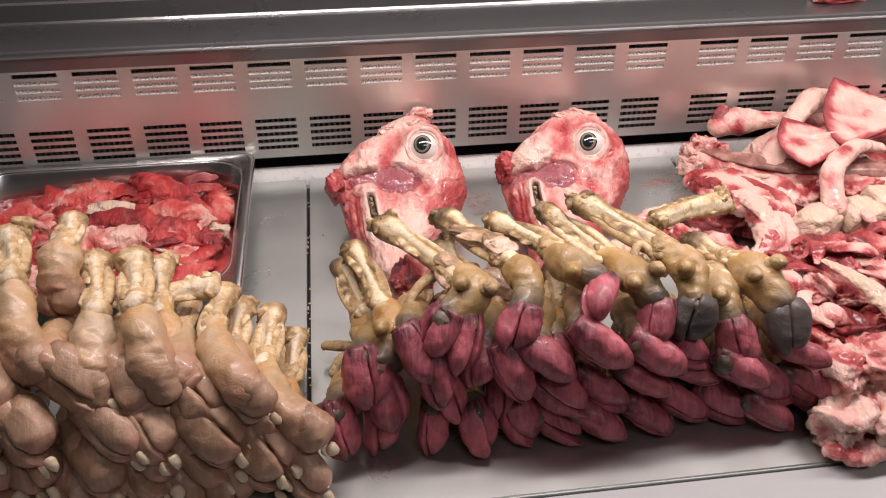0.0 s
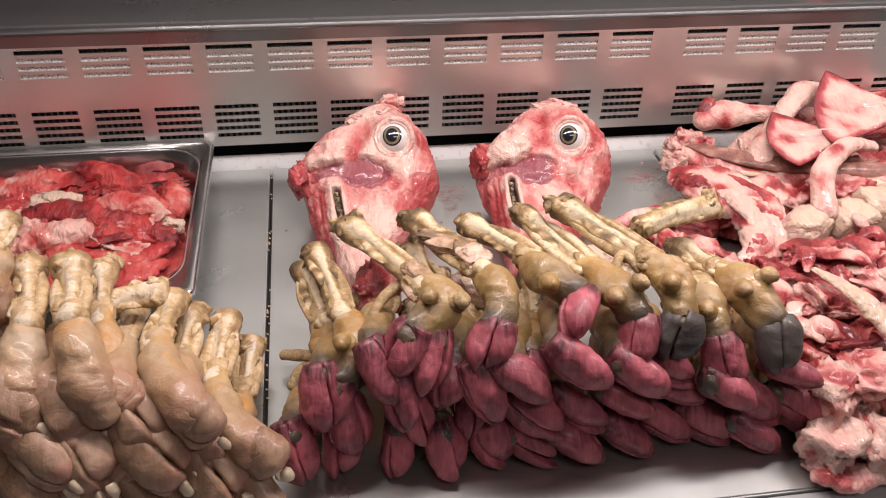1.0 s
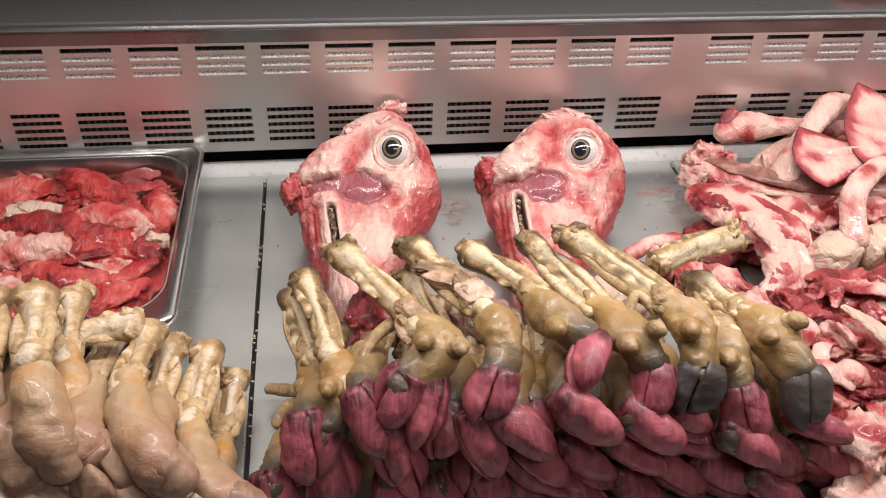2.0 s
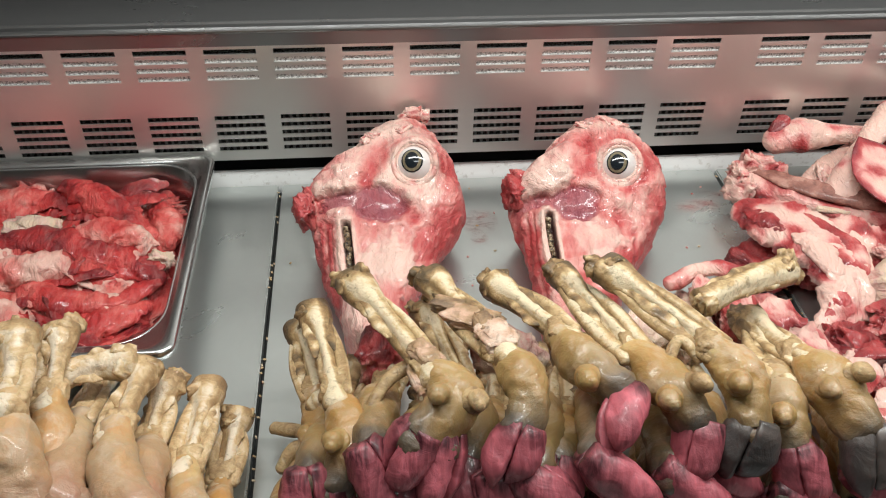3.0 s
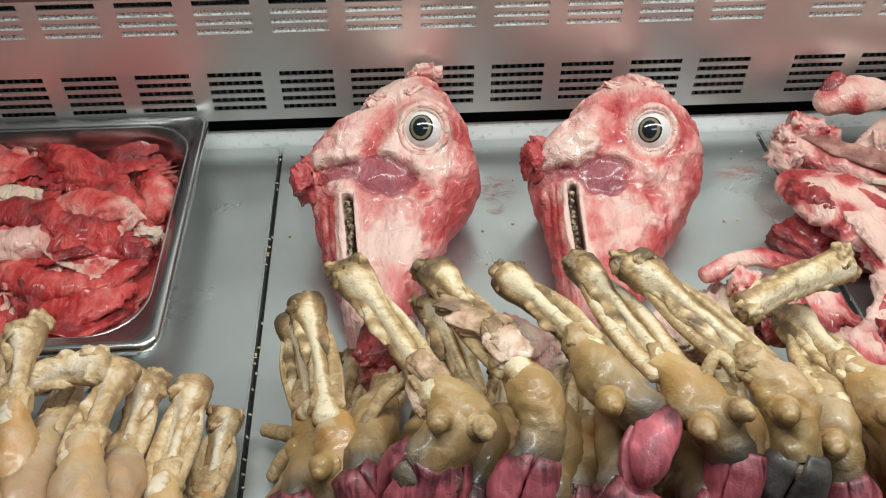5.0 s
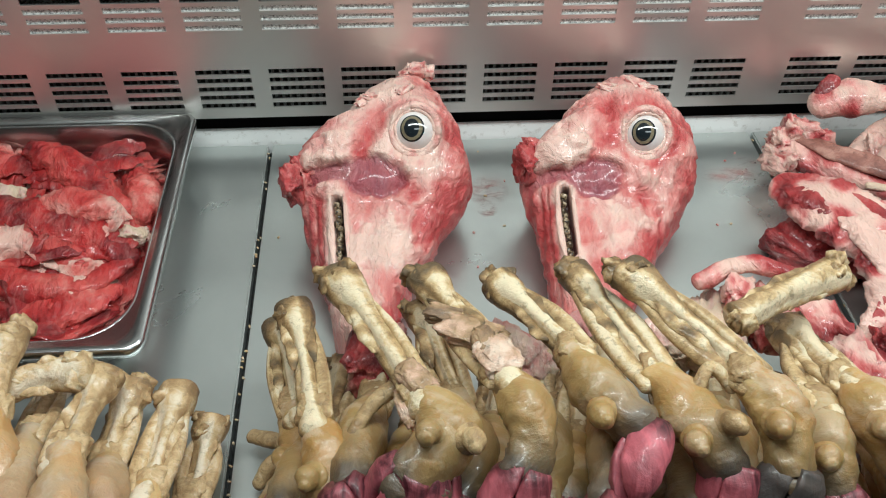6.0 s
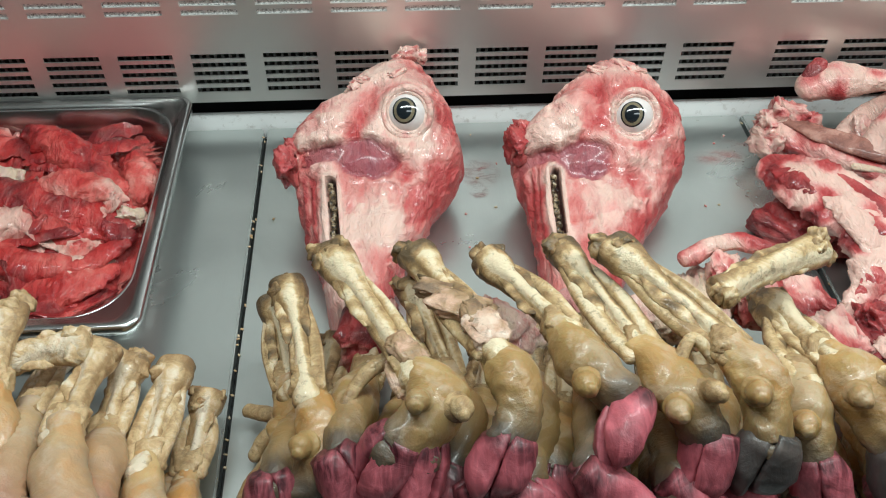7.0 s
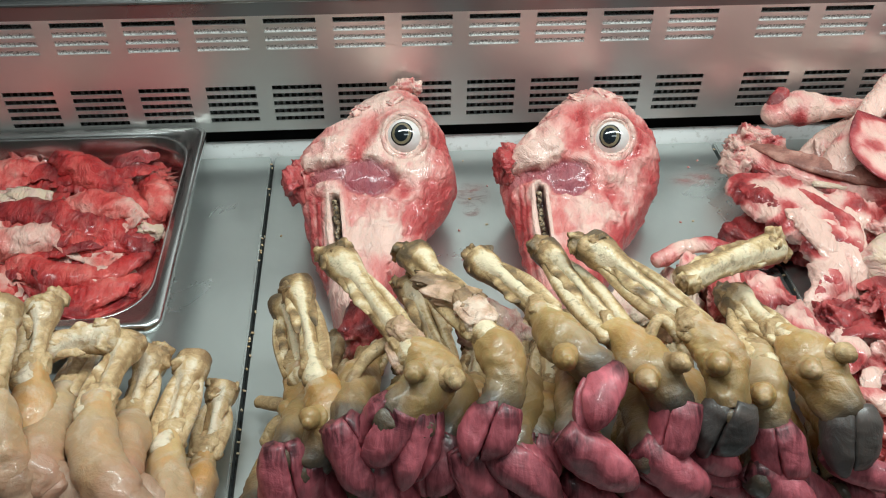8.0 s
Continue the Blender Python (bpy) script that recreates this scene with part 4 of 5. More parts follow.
        if s0 < 0:
            f = [tuple(reversed(q)) for q in f]
        if not brown:
            ax2 = split.normalized()
            nv, nf, na = half_claw(root + ax2 * (ln * 0.99) - out * 0.002 + side * s0 * 0.002, (ax2 + Vector((0.1, 0, -0.5))).normalized(), side * s0, out, 0.0110, wd * 0.30, seed + s0, -0.001, 10, 12)
            if s0 < 0:
                nf = [tuple(reversed(q)) for q in nf]
            part("nail", (nv, nf, {"dirt": [0.0] * len(nv)}), NAIL, ob, "cream nail tip" if s0 < 0 else "", base)
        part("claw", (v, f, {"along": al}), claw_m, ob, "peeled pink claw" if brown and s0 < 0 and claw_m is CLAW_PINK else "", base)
    if dew:
        ax = (P[3] - P[1]).normalized()
        sd = ax.cross(face).normalized()
        for s0 in ((-1, 1) if int(seed) % 3 == 0 else (1,)):
            b0 = P[2] + sd * 0.0092 * s0 * k + face * 0.0120 * k
            v, f, al = limb([b0, b0 + face * 0.005 + sd * 0.002 * s0, b0 + face * 0.009 + sd * 0.003 * s0 + ax * 0.004], [0.0084, 0.0058, 0.0066, 0.0058, 0.0036], 18, 18, 1, (0, 1, 0), 0.0006, 100, seed + s0, crease=0.0008)
            part("dewclaw", (v, f, {"dirt": [0.2 + 0.5 * noise.noise(Vector(p) * 80) for p in v], "along": [0.55] * len(v)}), hide_m if s0 > 0 else bone_m, ob, "small horny dewclaw", base)
    return ob


def bare_bone(pts, radii, seed, dirt, material, label):
    """A loose leg bone: fluted shaft, knobbed ends with shreds, ribbons of dried tissue."""
    P = [Vector(p) for p in pts]
    ob = thing("leg_bone", (P[1].x, P[1].y, P[1].z - 0.012), label, "bone")
    base = tuple(ob.location)
    d = (P[-1] - P[0]).normalized()
    side = d.cross(Vector((0, -0.5, 0.85))).normalized()
    v, f, al = limb(pts, radii, 60, 32, 0.9, (0, -0.5, 0.85), 0.0008, 75, seed, ends=(0.4, 0.6), crease=0.0010, flute=0.0022)
    # Browner flanks along the whole shaft, dirtier knobbed ends, uneven streaks.
    shaft_tone = [dirt + 0.55 * math.cos(i % 32 * 0.196 + 0.4) ** 2 - 0.2 + 0.5 * max(0, abs(a - 0.5) * 2 - 0.75) * 4 * 0.5 + 0.35 * noise.noise(Vector((i % 32 * 0.3, a * 3, seed))) for i, a in enumerate(al)]
    part("shaft", (v, f, {"dirt": shaft_tone, "along": al}), material, ob, "", base)
    sr = random.Random(int(seed * 10))
    for n in range(8):
        e, o = (P[0], d) if n % 3 == 0 else (P[-1], -d)
        r = sr.uniform(0.0028, 0.0058)
        v, f, at = lump(e + o * sr.uniform(-0.005, 0.006) + side * sr.uniform(-0.008, 0.008) + Vector((0, -0.3, 0.6)) * sr.uniform(0.002, 0.010), (r * 1.3, r, r * 0.8), (sr.uniform(0, 90), sr.uniform(0, 90), 0), seed + n, 0.3, 0.8, 3, 1.5)
        part("shred", (v, f, {"dirt": [dirt + 0.25 + 0.6 * noise.noise(Vector(p) * 190) for p in v]}), material, ob, "frayed end" if n == 0 else "", base)
    for n in range(3):
        u0 = sr.uniform(0.05, 0.5)
        line = [P[0].lerp(P[-1], u0 + t) - side * (0.0075 + sr.uniform(-0.002, 0.002)) * (1 if n else -1) + Vector((0, -0.002, 0.004)) for t in (0, 0.15, 0.3, 0.45)]
        v, f, al = limb(line, [0.001, 0.0032, 0.0026, 0.0034, 0.001], 26, 12, 0.4, (0, -0.5, 0.85), 0.0012, 140, seed + 20 + n, crease=0.0012)
        part("tissue", (v, f, {"dirt": [dirt + 0.3 + 0.6 * noise.noise(Vector(p) * 120) for p in v], "along": al}), material, ob, "dried ribbon of tissue" if n == 0 else "", base)
    return ob


GB, GW = "brown trotters", "pale trotters"
LB = "brown scalded sheep trotter with bare bone and peeled pink claws"
trotter("trotter", [(0.058, 0.713, 0.088), (0.074, 0.626, 0.097), (0.085, 0.588, 0.090), (0.070, 0.563, 0.077), (0.055, 0.546, 0.050)], "brown", 1.1, LB, GB, 20)
trotter("trotter", [(0.046, 0.717, 0.068), (0.060, 0.650, 0.070), (0.066, 0.621, 0.058), (0.060, 0.595, 0.046), (0.046, 0.578, 0.026)], "brown", 2.2, LB, GB, 10)
trotter("trotter", [(0.086, 0.724, 0.105), (0.132, 0.616, 0.125), (0.148, 0.588, 0.124), (0.122, 0.567, 0.116), (0.104, 0.554, 0.090)], "brown", 3.3, LB, GB, 40, True, True, None, 1.08)
trotter("trotter", [(0.140, 0.708, 0.118), (0.177, 0.624, 0.130), (0.191, 0.590, 0.128), (0.182, 0.562, 0.118), (0.170, 0.546, 0.100)], "brown", 4.4, LB, GB, 10, False, True, None, 1.1)
trotter("trotter", [(0.186, 0.710, 0.107), (0.220, 0.640, 0.123), (0.234, 0.600, 0.128), (0.248, 0.578, 0.127), (0.230, 0.552, 0.122)], "brown", 5.5, LB, GB, 80)
trotter("trotter", [(0.234, 0.711, 0.115), (0.262, 0.621, 0.125), (0.279, 0.582, 0.125), (0.288, 0.560, 0.114), (0.279, 0.542, 0.094)], "brown", 6.6, LB, GB, 35)
trotter("trotter", [(0.258, 0.689, 0.137), (0.308, 0.611, 0.135), (0.321, 0.584, 0.130), (0.317, 0.556, 0.118), (0.306, 0.543, 0.098)], "brown", 7.7,
        "brown scalded sheep trotter with bare bone and dark horn claws", GB, 10, True, True, CLAW_DARK, 1.1)
trotter("trotter", [(0.368, 0.676, 0.090), (0.358, 0.610, 0.106), (0.352, 0.576, 0.104), (0.351, 0.554, 0.092), (0.358, 0.536, 0.066)], "brown", 8.8, LB, GB, 20)
trotter("trotter", [(0.366, 0.679, 0.090), (0.374, 0.621, 0.110), (0.384, 0.592, 0.114), (0.396, 0.558, 0.102), (0.394, 0.536, 0.082)], "brown", 9.9,
        "brown scalded sheep trotter with bare bone and dark horn claws", GB, 10, True, True, CLAW_DARK, 1.1)
trotter("trotter", [(0.137, 0.712, 0.086), (0.156, 0.640, 0.084), (0.163, 0.605, 0.082), (0.152, 0.568, 0.082), (0.140, 0.550, 0.068)], "brown", 10.4, LB, GB, 30, False)
trotter("trotter", [(0.236, 0.670, 0.080), (0.225, 0.610, 0.078), (0.214, 0.580, 0.082), (0.208, 0.562, 0.084), (0.203, 0.543, 0.070)], "brown", 11.4, LB, GB, 15, False)
flayed = {round(o.location.x, 3): o for o in scene.objects if o.name.startswith("trotter") and o.type == "EMPTY"}
for key, bits in ((0.191, ((0.166, 0.648, 0.131, 0.008, 0.016, 0.0042, 62, 0.30), (0.177, 0.628, 0.136, 0.009, 0.010, 0.0044, 30, 0.0), (0.171, 0.639, 0.136, 0.005, 0.008, 0.0036, 10, 0.55), (0.154, 0.664, 0.128, 0.005, 0.013, 0.0040, 70, 0.6))),
                  (0.148, ((0.132, 0.620, 0.132, 0.006, 0.009, 0.0040, 40, 0.35), (0.127, 0.606, 0.125, 0.004, 0.010, 0.0036, 20, 0.1)))):
    for n, (x, y, z, sx, sy, sz, rz, dirty) in enumerate(bits):
        v, f, at = lump((x, y, z), (sx * 1.2, sy * 1.2, sz * 0.9), (0, 0, rz), key * 90 + n, 0.3, 0.5, 4, 1.2)
        part("torn_flesh", (v, f, {"dirt": [dirty + 0.6 * noise.noise(Vector(p) * 130) for p in v]}), GRISTLE, flayed[key], "pinkish torn flesh" if n == 0 else "", tuple(flayed[key].location))
bare_bone([(0.312, 0.645, 0.140), (0.355, 0.668, 0.133), (0.394, 0.692, 0.122)], [0.0090, 0.0088, 0.0082, 0.0088, 0.0105, 0.0118], 5.0, -0.05, BONE, "bare cream leg bone lying across the trotters")

# lower layers of brown trotters: only the claws show well
LOWB = "brown sheep trotter deep in the pile with peeled pink claws"
low = [(0.060, .072, -14), (0.100, .090, 10), (0.111, .072, 25), (0.138, .096, 30), (0.170, .072, -5), (0.203, .086, 20), (0.240, .096, 0), (0.286, .082, 40), (0.313, .074, 35), (0.358, .060, 35), (0.408, .066, 40)]
low2 = [(0.076, .046, 10), (0.122, .052, 30), (0.170, .046, 20), (0.213, .050, 10), (0.246, .046, 0), (0.280, .052, 35), (0.322, .048, 35), (0.420, .036, 40), (0.385, .040, 30)]
low3 = [(0.036, .032, 10), (0.070, .022, 20), (0.111, .020, 30), (0.147, .018, 35), (0.179, .019, 25), (0.212, .016, 20), (0.246, .016, 0), (0.286, .018, 30), (0.319, .016, 40), (0.352, .016, 40), (0.387, .016, 40), (0.428, .016, 40)]
for n, (lay, yy) in enumerate(((low, 0.532), (low2, 0.530), (low3, 0.527))):
    for k, (x, z, roll) in enumerate(lay):
        sd = 20 + n * 30 + k * 1.7
        lean = rng.uniform(-0.006, 0.010)
        y0 = yy - 0.055 * max(0, x - 0.26) + rng.uniform(-0.004, 0.014)
        z = max(z, 0.0165)
        if x > 0.20:
            p3, p4 = (x - 0.014, y0 + 0.020, z + 0.010), (x + 0.016, y0 + 0.002, max(0.010, z - 0.008 + rng.uniform(-0.006, 0.006)))
        else:
            dx = rng.uniform(-0.008, 0.014)
            p3, p4 = (x - dx * 0.4, y0 + 0.022, z + 0.014), (x + dx, y0 + 0.002, max(0.008, z - 0.014))
        trotter("trotter", [(x + 0.020 + lean, y0 + 0.165, max(0.016, z - 0.040)), (x + 0.010 + lean, y0 + 0.105, max(0.018, z - 0.020)), (x + lean, y0 + 0.058, z + 0.002), p3, p4],
                "brown", sd, LOWB, GB, rng.uniform(30, 95) if x > 0.22 else rng.uniform(-60, 60), False, n == 0, None, rng.uniform(0.86, 1.10), (-0.2, -0.8, 0.6))

LW = "pale scalded sheep trotter with bare bone and white-tipped claws"
trotter("trotter", [(-0.212, 0.680, 0.150), (-0.197, 0.625, 0.150), (-0.188, 0.585, 0.140), (-0.180, 0.562, 0.122), (-0.166, 0.552, 0.108)], "pale", 31, LW, GW, 80, False, True, None, 1.12)
trotter("trotter", [(-0.168, 0.693, 0.150), (-0.164, 0.656, 0.154), (-0.165, 0.636, 0.150), (-0.166, 0.624, 0.142), (-0.168, 0.612, 0.124)], "pale", 32, LW, GW, 15, False, True, None, 0.96)
trotter("trotter", [(-0.149, 0.661, 0.130), (-0.137, 0.605, 0.130), (-0.136, 0.570, 0.120), (-0.136, 0.550, 0.108), (-0.138, 0.540, 0.090)], "pale", 33, LW, GW, 30, False, True, None, 1.12)
trotter("trotter", [(-0.117, 0.654, 0.135), (-0.106, 0.600, 0.136), (-0.096, 0.566, 0.126), (-0.091, 0.548, 0.112), (-0.090, 0.540, 0.094)], "pale", 34, LW, GW, 40, False, True, None, 1.12)
trotter("trotter", [(-0.105, 0.684, 0.108), (-0.099, 0.629, 0.105), (-0.088, 0.585, 0.098), (-0.078, 0.556, 0.088), (-0.074, 0.540, 0.072)], "pale", 35, LW, GW, 40, False, True, None, 1.06)
trotter("trotter", [(-0.053, 0.670, 0.082), (-0.057, 0.608, 0.094), (-0.049, 0.564, 0.099), (-0.031, 0.536, 0.097), (-0.018, 0.527, 0.080)], "pale", 36, LW, GW, 70, False, True, None, 1.08)
trotter("trotter", [(-0.043, 0.679, 0.060), (-0.049, 0.623, 0.060), (-0.050, 0.590, 0.054), (-0.040, 0.560, 0.048), (-0.030, 0.545, 0.040)], "pale", 37, LW, GW, 60, False)
trotter("trotter", [(-0.018, 0.684, 0.045), (-0.021, 0.606, 0.058), (-0.012, 0.560, 0.063), (0.006, 0.534, 0.060), (0.018, 0.526, 0.046)], "pale", 38, LW, GW, 70, False, True, None, 1.06)
trotter("trotter", [(0.001, 0.672, 0.028), (-0.004, 0.619, 0.026), (-0.006, 0.580, 0.026), (-0.004, 0.550, 0.024), (0.000, 0.532, 0.018)], "pale", 39, LW, GW, 50, False)
trotter("trotter", [(-0.245, 0.690, 0.140), (-0.240, 0.625, 0.140), (-0.235, 0.585, 0.135), (-0.228, 0.560, 0.122), (-0.220, 0.548, 0.104)], "pale", 40, LW, GW, 30, False, True, None, 1.08)
bare_bone([(-0.100, 0.655, 0.094), (-0.082, 0.660, 0.094), (-0.060, 0.664, 0.092)], [0.0105, 0.0092, 0.0090, 0.0108, 0.0125], 6.0, -0.10, PALE_BONE, "bare cream leg bone lying across the pale trotters")
LOWW = "pale sheep trotter deep in the pile with white-tipped claws"
wl = [(-0.152, .108, 20), (-0.115, .096, 40), (-0.205, .112, 30), (-0.068, .092, 50), (-0.028, .070, 60), (-0.240, .100, 20)]
wl2 = [(-0.184, .082, 30), (-0.128, .076, 70), (-0.100, .072, 40), (-0.058, .070, 50), (-0.225, .076, 30), (-0.022, .048, 50)]
wl3 = [(-0.186, .052, 50), (-0.143, .044, 75), (-0.108, .042, 70), (-0.070, .044, 50), (-0.036, .032, 40), (0.004, .020, 60), (-0.225, .048, 40)]
wl4 = [(-0.205, .018, 50), (-0.165, .018, 60), (-0.125, .018, 60), (-0.088, .018, 60), (-0.050, .018, 50)]
for n, (lay, yy) in enumerate(((wl, 0.528), (wl2, 0.515), (wl3, 0.510), (wl4, 0.506))):
    for k, (x, z, roll) in enumerate(lay):
        sd = 140 + n * 30 + k * 1.9
        y0 = yy + rng.uniform(-0.004, 0.004)
        dx = 0.014 + rng.uniform(-0.008, 0.008)
        zt = max(0.008, z - 0.012)
        trotter("trotter", [(x - 0.024, y0 + 0.165, max(0.016, z - 0.036)), (x - 0.020, y0 + 0.105, max(0.018, z - 0.018)), (x - 0.014, y0 + 0.058, z + 0.003), (x - dx * 0.6, y0 + 0.026, z + 0.010), (x + dx, y0, zt)],
                "pale", sd, LOWW, GW, rng.uniform(-20, 60), False, n == 0, None, rng.uniform(1.02, 1.16), (-0.1, -0.7, 0.7))

# ---- meaty bones on the next plate ----
GM = "meaty bones"


def piece(x, y, z, sx, sy, sz, rz, seed, red, label, mat=MEAT_BONE, tilt=(0, 0), folds=0.5, name="meat_piece", sub=4, sharp=1.0):
    return meat(name, lump((x, y, z), (sx, sy, sz), (tilt[0], tilt[1], rz), seed, red, folds, sub, sharp, 0.0005), mat, label, "meat", GM)


def bone_piece(pts, radii, seed, red, label, mat=MEAT_BONE, flat=0.8, amp=0.0022, name="meaty_bone", rings=64, seg=40, crease=0.34):
    v, f, al = limb(pts, radii, rings, seg, flat, (0, 0, 1), amp, 50, seed, crease=crease * max(radii))
    v[:, 2] = np.maximum(v[:, 2], 0.0005)
    r = [min(1, max(0, red + 0.8 * noise.noise(Vector(p) * 42 + Vector((seed, 0, 0))))) for p in v]
    return meat(name, (v, f, {"red": r, "dirt": [0.2 + 0.4 * noise.noise(Vector(p) * 50) for p in v], "along": al}), mat, label, "bone", GM)


def fibre(parent, nm, pts, radii, seed, red, flat, mat=MEAT_BONE, lb="", crease=0.22, amp=0.0016, swing=0.5):
    """One muscle, fat or bone part of a larger joint."""
    v, f, al = limb(pts, radii, 60, 40, flat, (0, -0.5, 0.85), amp, 60, seed, crease=crease * max(radii))
    v[:, 2] = np.maximum(v[:, 2], 0.0005)
    r = [min(1, max(0, red + swing * noise.noise(Vector(p) * 48 + Vector((seed, 0, 0))))) for p in v]
    return part(nm, (v, f, {"red": r, "dirt": [0.2 + 0.5 * noise.noise(Vector(p) * 90) for p in v], "along": al}), mat, parent, lb, tuple(parent.location))


chine = thing("chine_bone", (0.488, 0.780, 0.0), "large white chine bone with bands of red meat", "bone", GM)
fibre(chine, "wing", [(0.448, 0.868, 0.044), (0.464, 0.840, 0.050), (0.482, 0.806, 0.054), (0.492, 0.772, 0.054)], [0.013, 0.026, 0.028, 0.024], 101.0, 0.34, 0.42, lb="fatty wing of the bone", crease=0.34, amp=0.0024, swing=0.9)
fibre(chine, "lower_process", [(0.494, 0.792, 0.052), (0.491, 0.752, 0.050), (0.474, 0.722, 0.044), (0.454, 0.706, 0.038)], [0.025, 0.025, 0.021, 0.010], 102.0, 0.30, 0.48, lb="pale lower end with gristle", crease=0.34, amp=0.0024, swing=0.9)
fibre(chine, "side_process", [(0.490, 0.800, 0.048), (0.516, 0.804, 0.050), (0.540, 0.794, 0.044), (0.562, 0.776, 0.036)], [0.022, 0.024, 0.020, 0.009], 103.0, 0.42, 0.5, crease=0.34, amp=0.0024, swing=0.9)
for nm, pts, radii, seed, red, lb in (
        ("meat_band", [(0.458, 0.862, 0.050), (0.476, 0.832, 0.058), (0.500, 0.798, 0.062), (0.507, 0.767, 0.060), (0.494, 0.738, 0.055)], [0.004, 0.010, 0.011, 0.009, 0.004], 104.0, 0.75, "dark red band of lean meat"),
        ("meat_band", [(0.446, 0.856, 0.050), (0.458, 0.832, 0.055), (0.470, 0.812, 0.058)], [0.004, 0.011, 0.005], 105.0, 0.70, ""),
        ("meat_band", [(0.484, 0.744, 0.057), (0.474, 0.727, 0.053), (0.460, 0.714, 0.046)], [0.004, 0.009, 0.003], 106.0, 0.68, ""),
        ("fat_ridge", [(0.468, 0.806, 0.060), (0.478, 0.780, 0.063), (0.480, 0.754, 0.060), (0.470, 0.732, 0.053)], [0.004, 0.011, 0.010, 0.004], 107.0, -0.10, "smooth cream fat"),
        ("fat_ridge", [(0.506, 0.814, 0.059), (0.518, 0.792, 0.060), (0.514, 0.762, 0.056), (0.500, 0.736, 0.049)], [0.003, 0.007, 0.007, 0.003], 108.0, 0.0, "")):
    fibre(chine, nm, pts, radii, seed, red, 0.42, lb=lb, crease=0.45, amp=0.0022, swing=0.55)
piece(0.455, 0.820, 0.016, 0.028, 0.020, 0.014, -50, 12.0, 0.95, "dark red wedge of meat on the steel deck")
MARROW = bone_stuff("sawn_marrow", (0.50, 0.27, 0.21), (0.33, 0.14, 0.105), (0.20, 0.075, 0.055), (0.09, 0.03, 0.025), 0.3)
rib = thing("rib_bone", (0.570, 0.850, 0.030), "long sawn rib bone with brown marrow along its cut face", "bone", GM)
fibre(rib, "rib_side", [(0.480, 0.922, 0.034), (0.510, 0.884, 0.038), (0.566, 0.846, 0.042), (0.650, 0.818, 0.050), (0.740, 0.806, 0.046)], [0.014, 0.012, 0.012, 0.013, 0.012], 111.0, 0.55, 0.9, lb="pink meat along the rib")
fibre(rib, "cut_face", [(0.484, 0.924, 0.048), (0.512, 0.888, 0.053), (0.566, 0.850, 0.059), (0.650, 0.822, 0.064), (0.740, 0.812, 0.060)], [0.006, 0.0100, 0.0100, 0.0090, 0.0080], 112.0, 0.5, 0.35, MARROW, "porous brown marrow", 0.15, 0.0010)
fibre(rib, "rib_edge", [(0.520, 0.862, 0.044), (0.580, 0.834, 0.050), (0.650, 0.810, 0.052), (0.740, 0.798, 0.048)], [0.003, 0.006, 0.008, 0.006], 113.0, 0.05, 0.7, MEAT_PALE, "cream bone edge", 0.12)
for k, (x, y, z, a) in enumerate(((0.474, 0.930, 0.038, 20), (0.484, 0.938, 0.044, 70), (0.470, 0.916, 0.030, 120), (0.494, 0.926, 0.046, 150))):
    v, f, at = lump((x, y, z), (0.015, 0.010, 0.011), (20, 10, a), 130 + k, 0.25 + 0.2 * (k % 2), 0.8, 4, 1.6, 0.0005)
    part("torn_end", (v, f, at), MEAT_BONE, rib, "ragged fatty end" if k == 0 else "", tuple(rib.location))


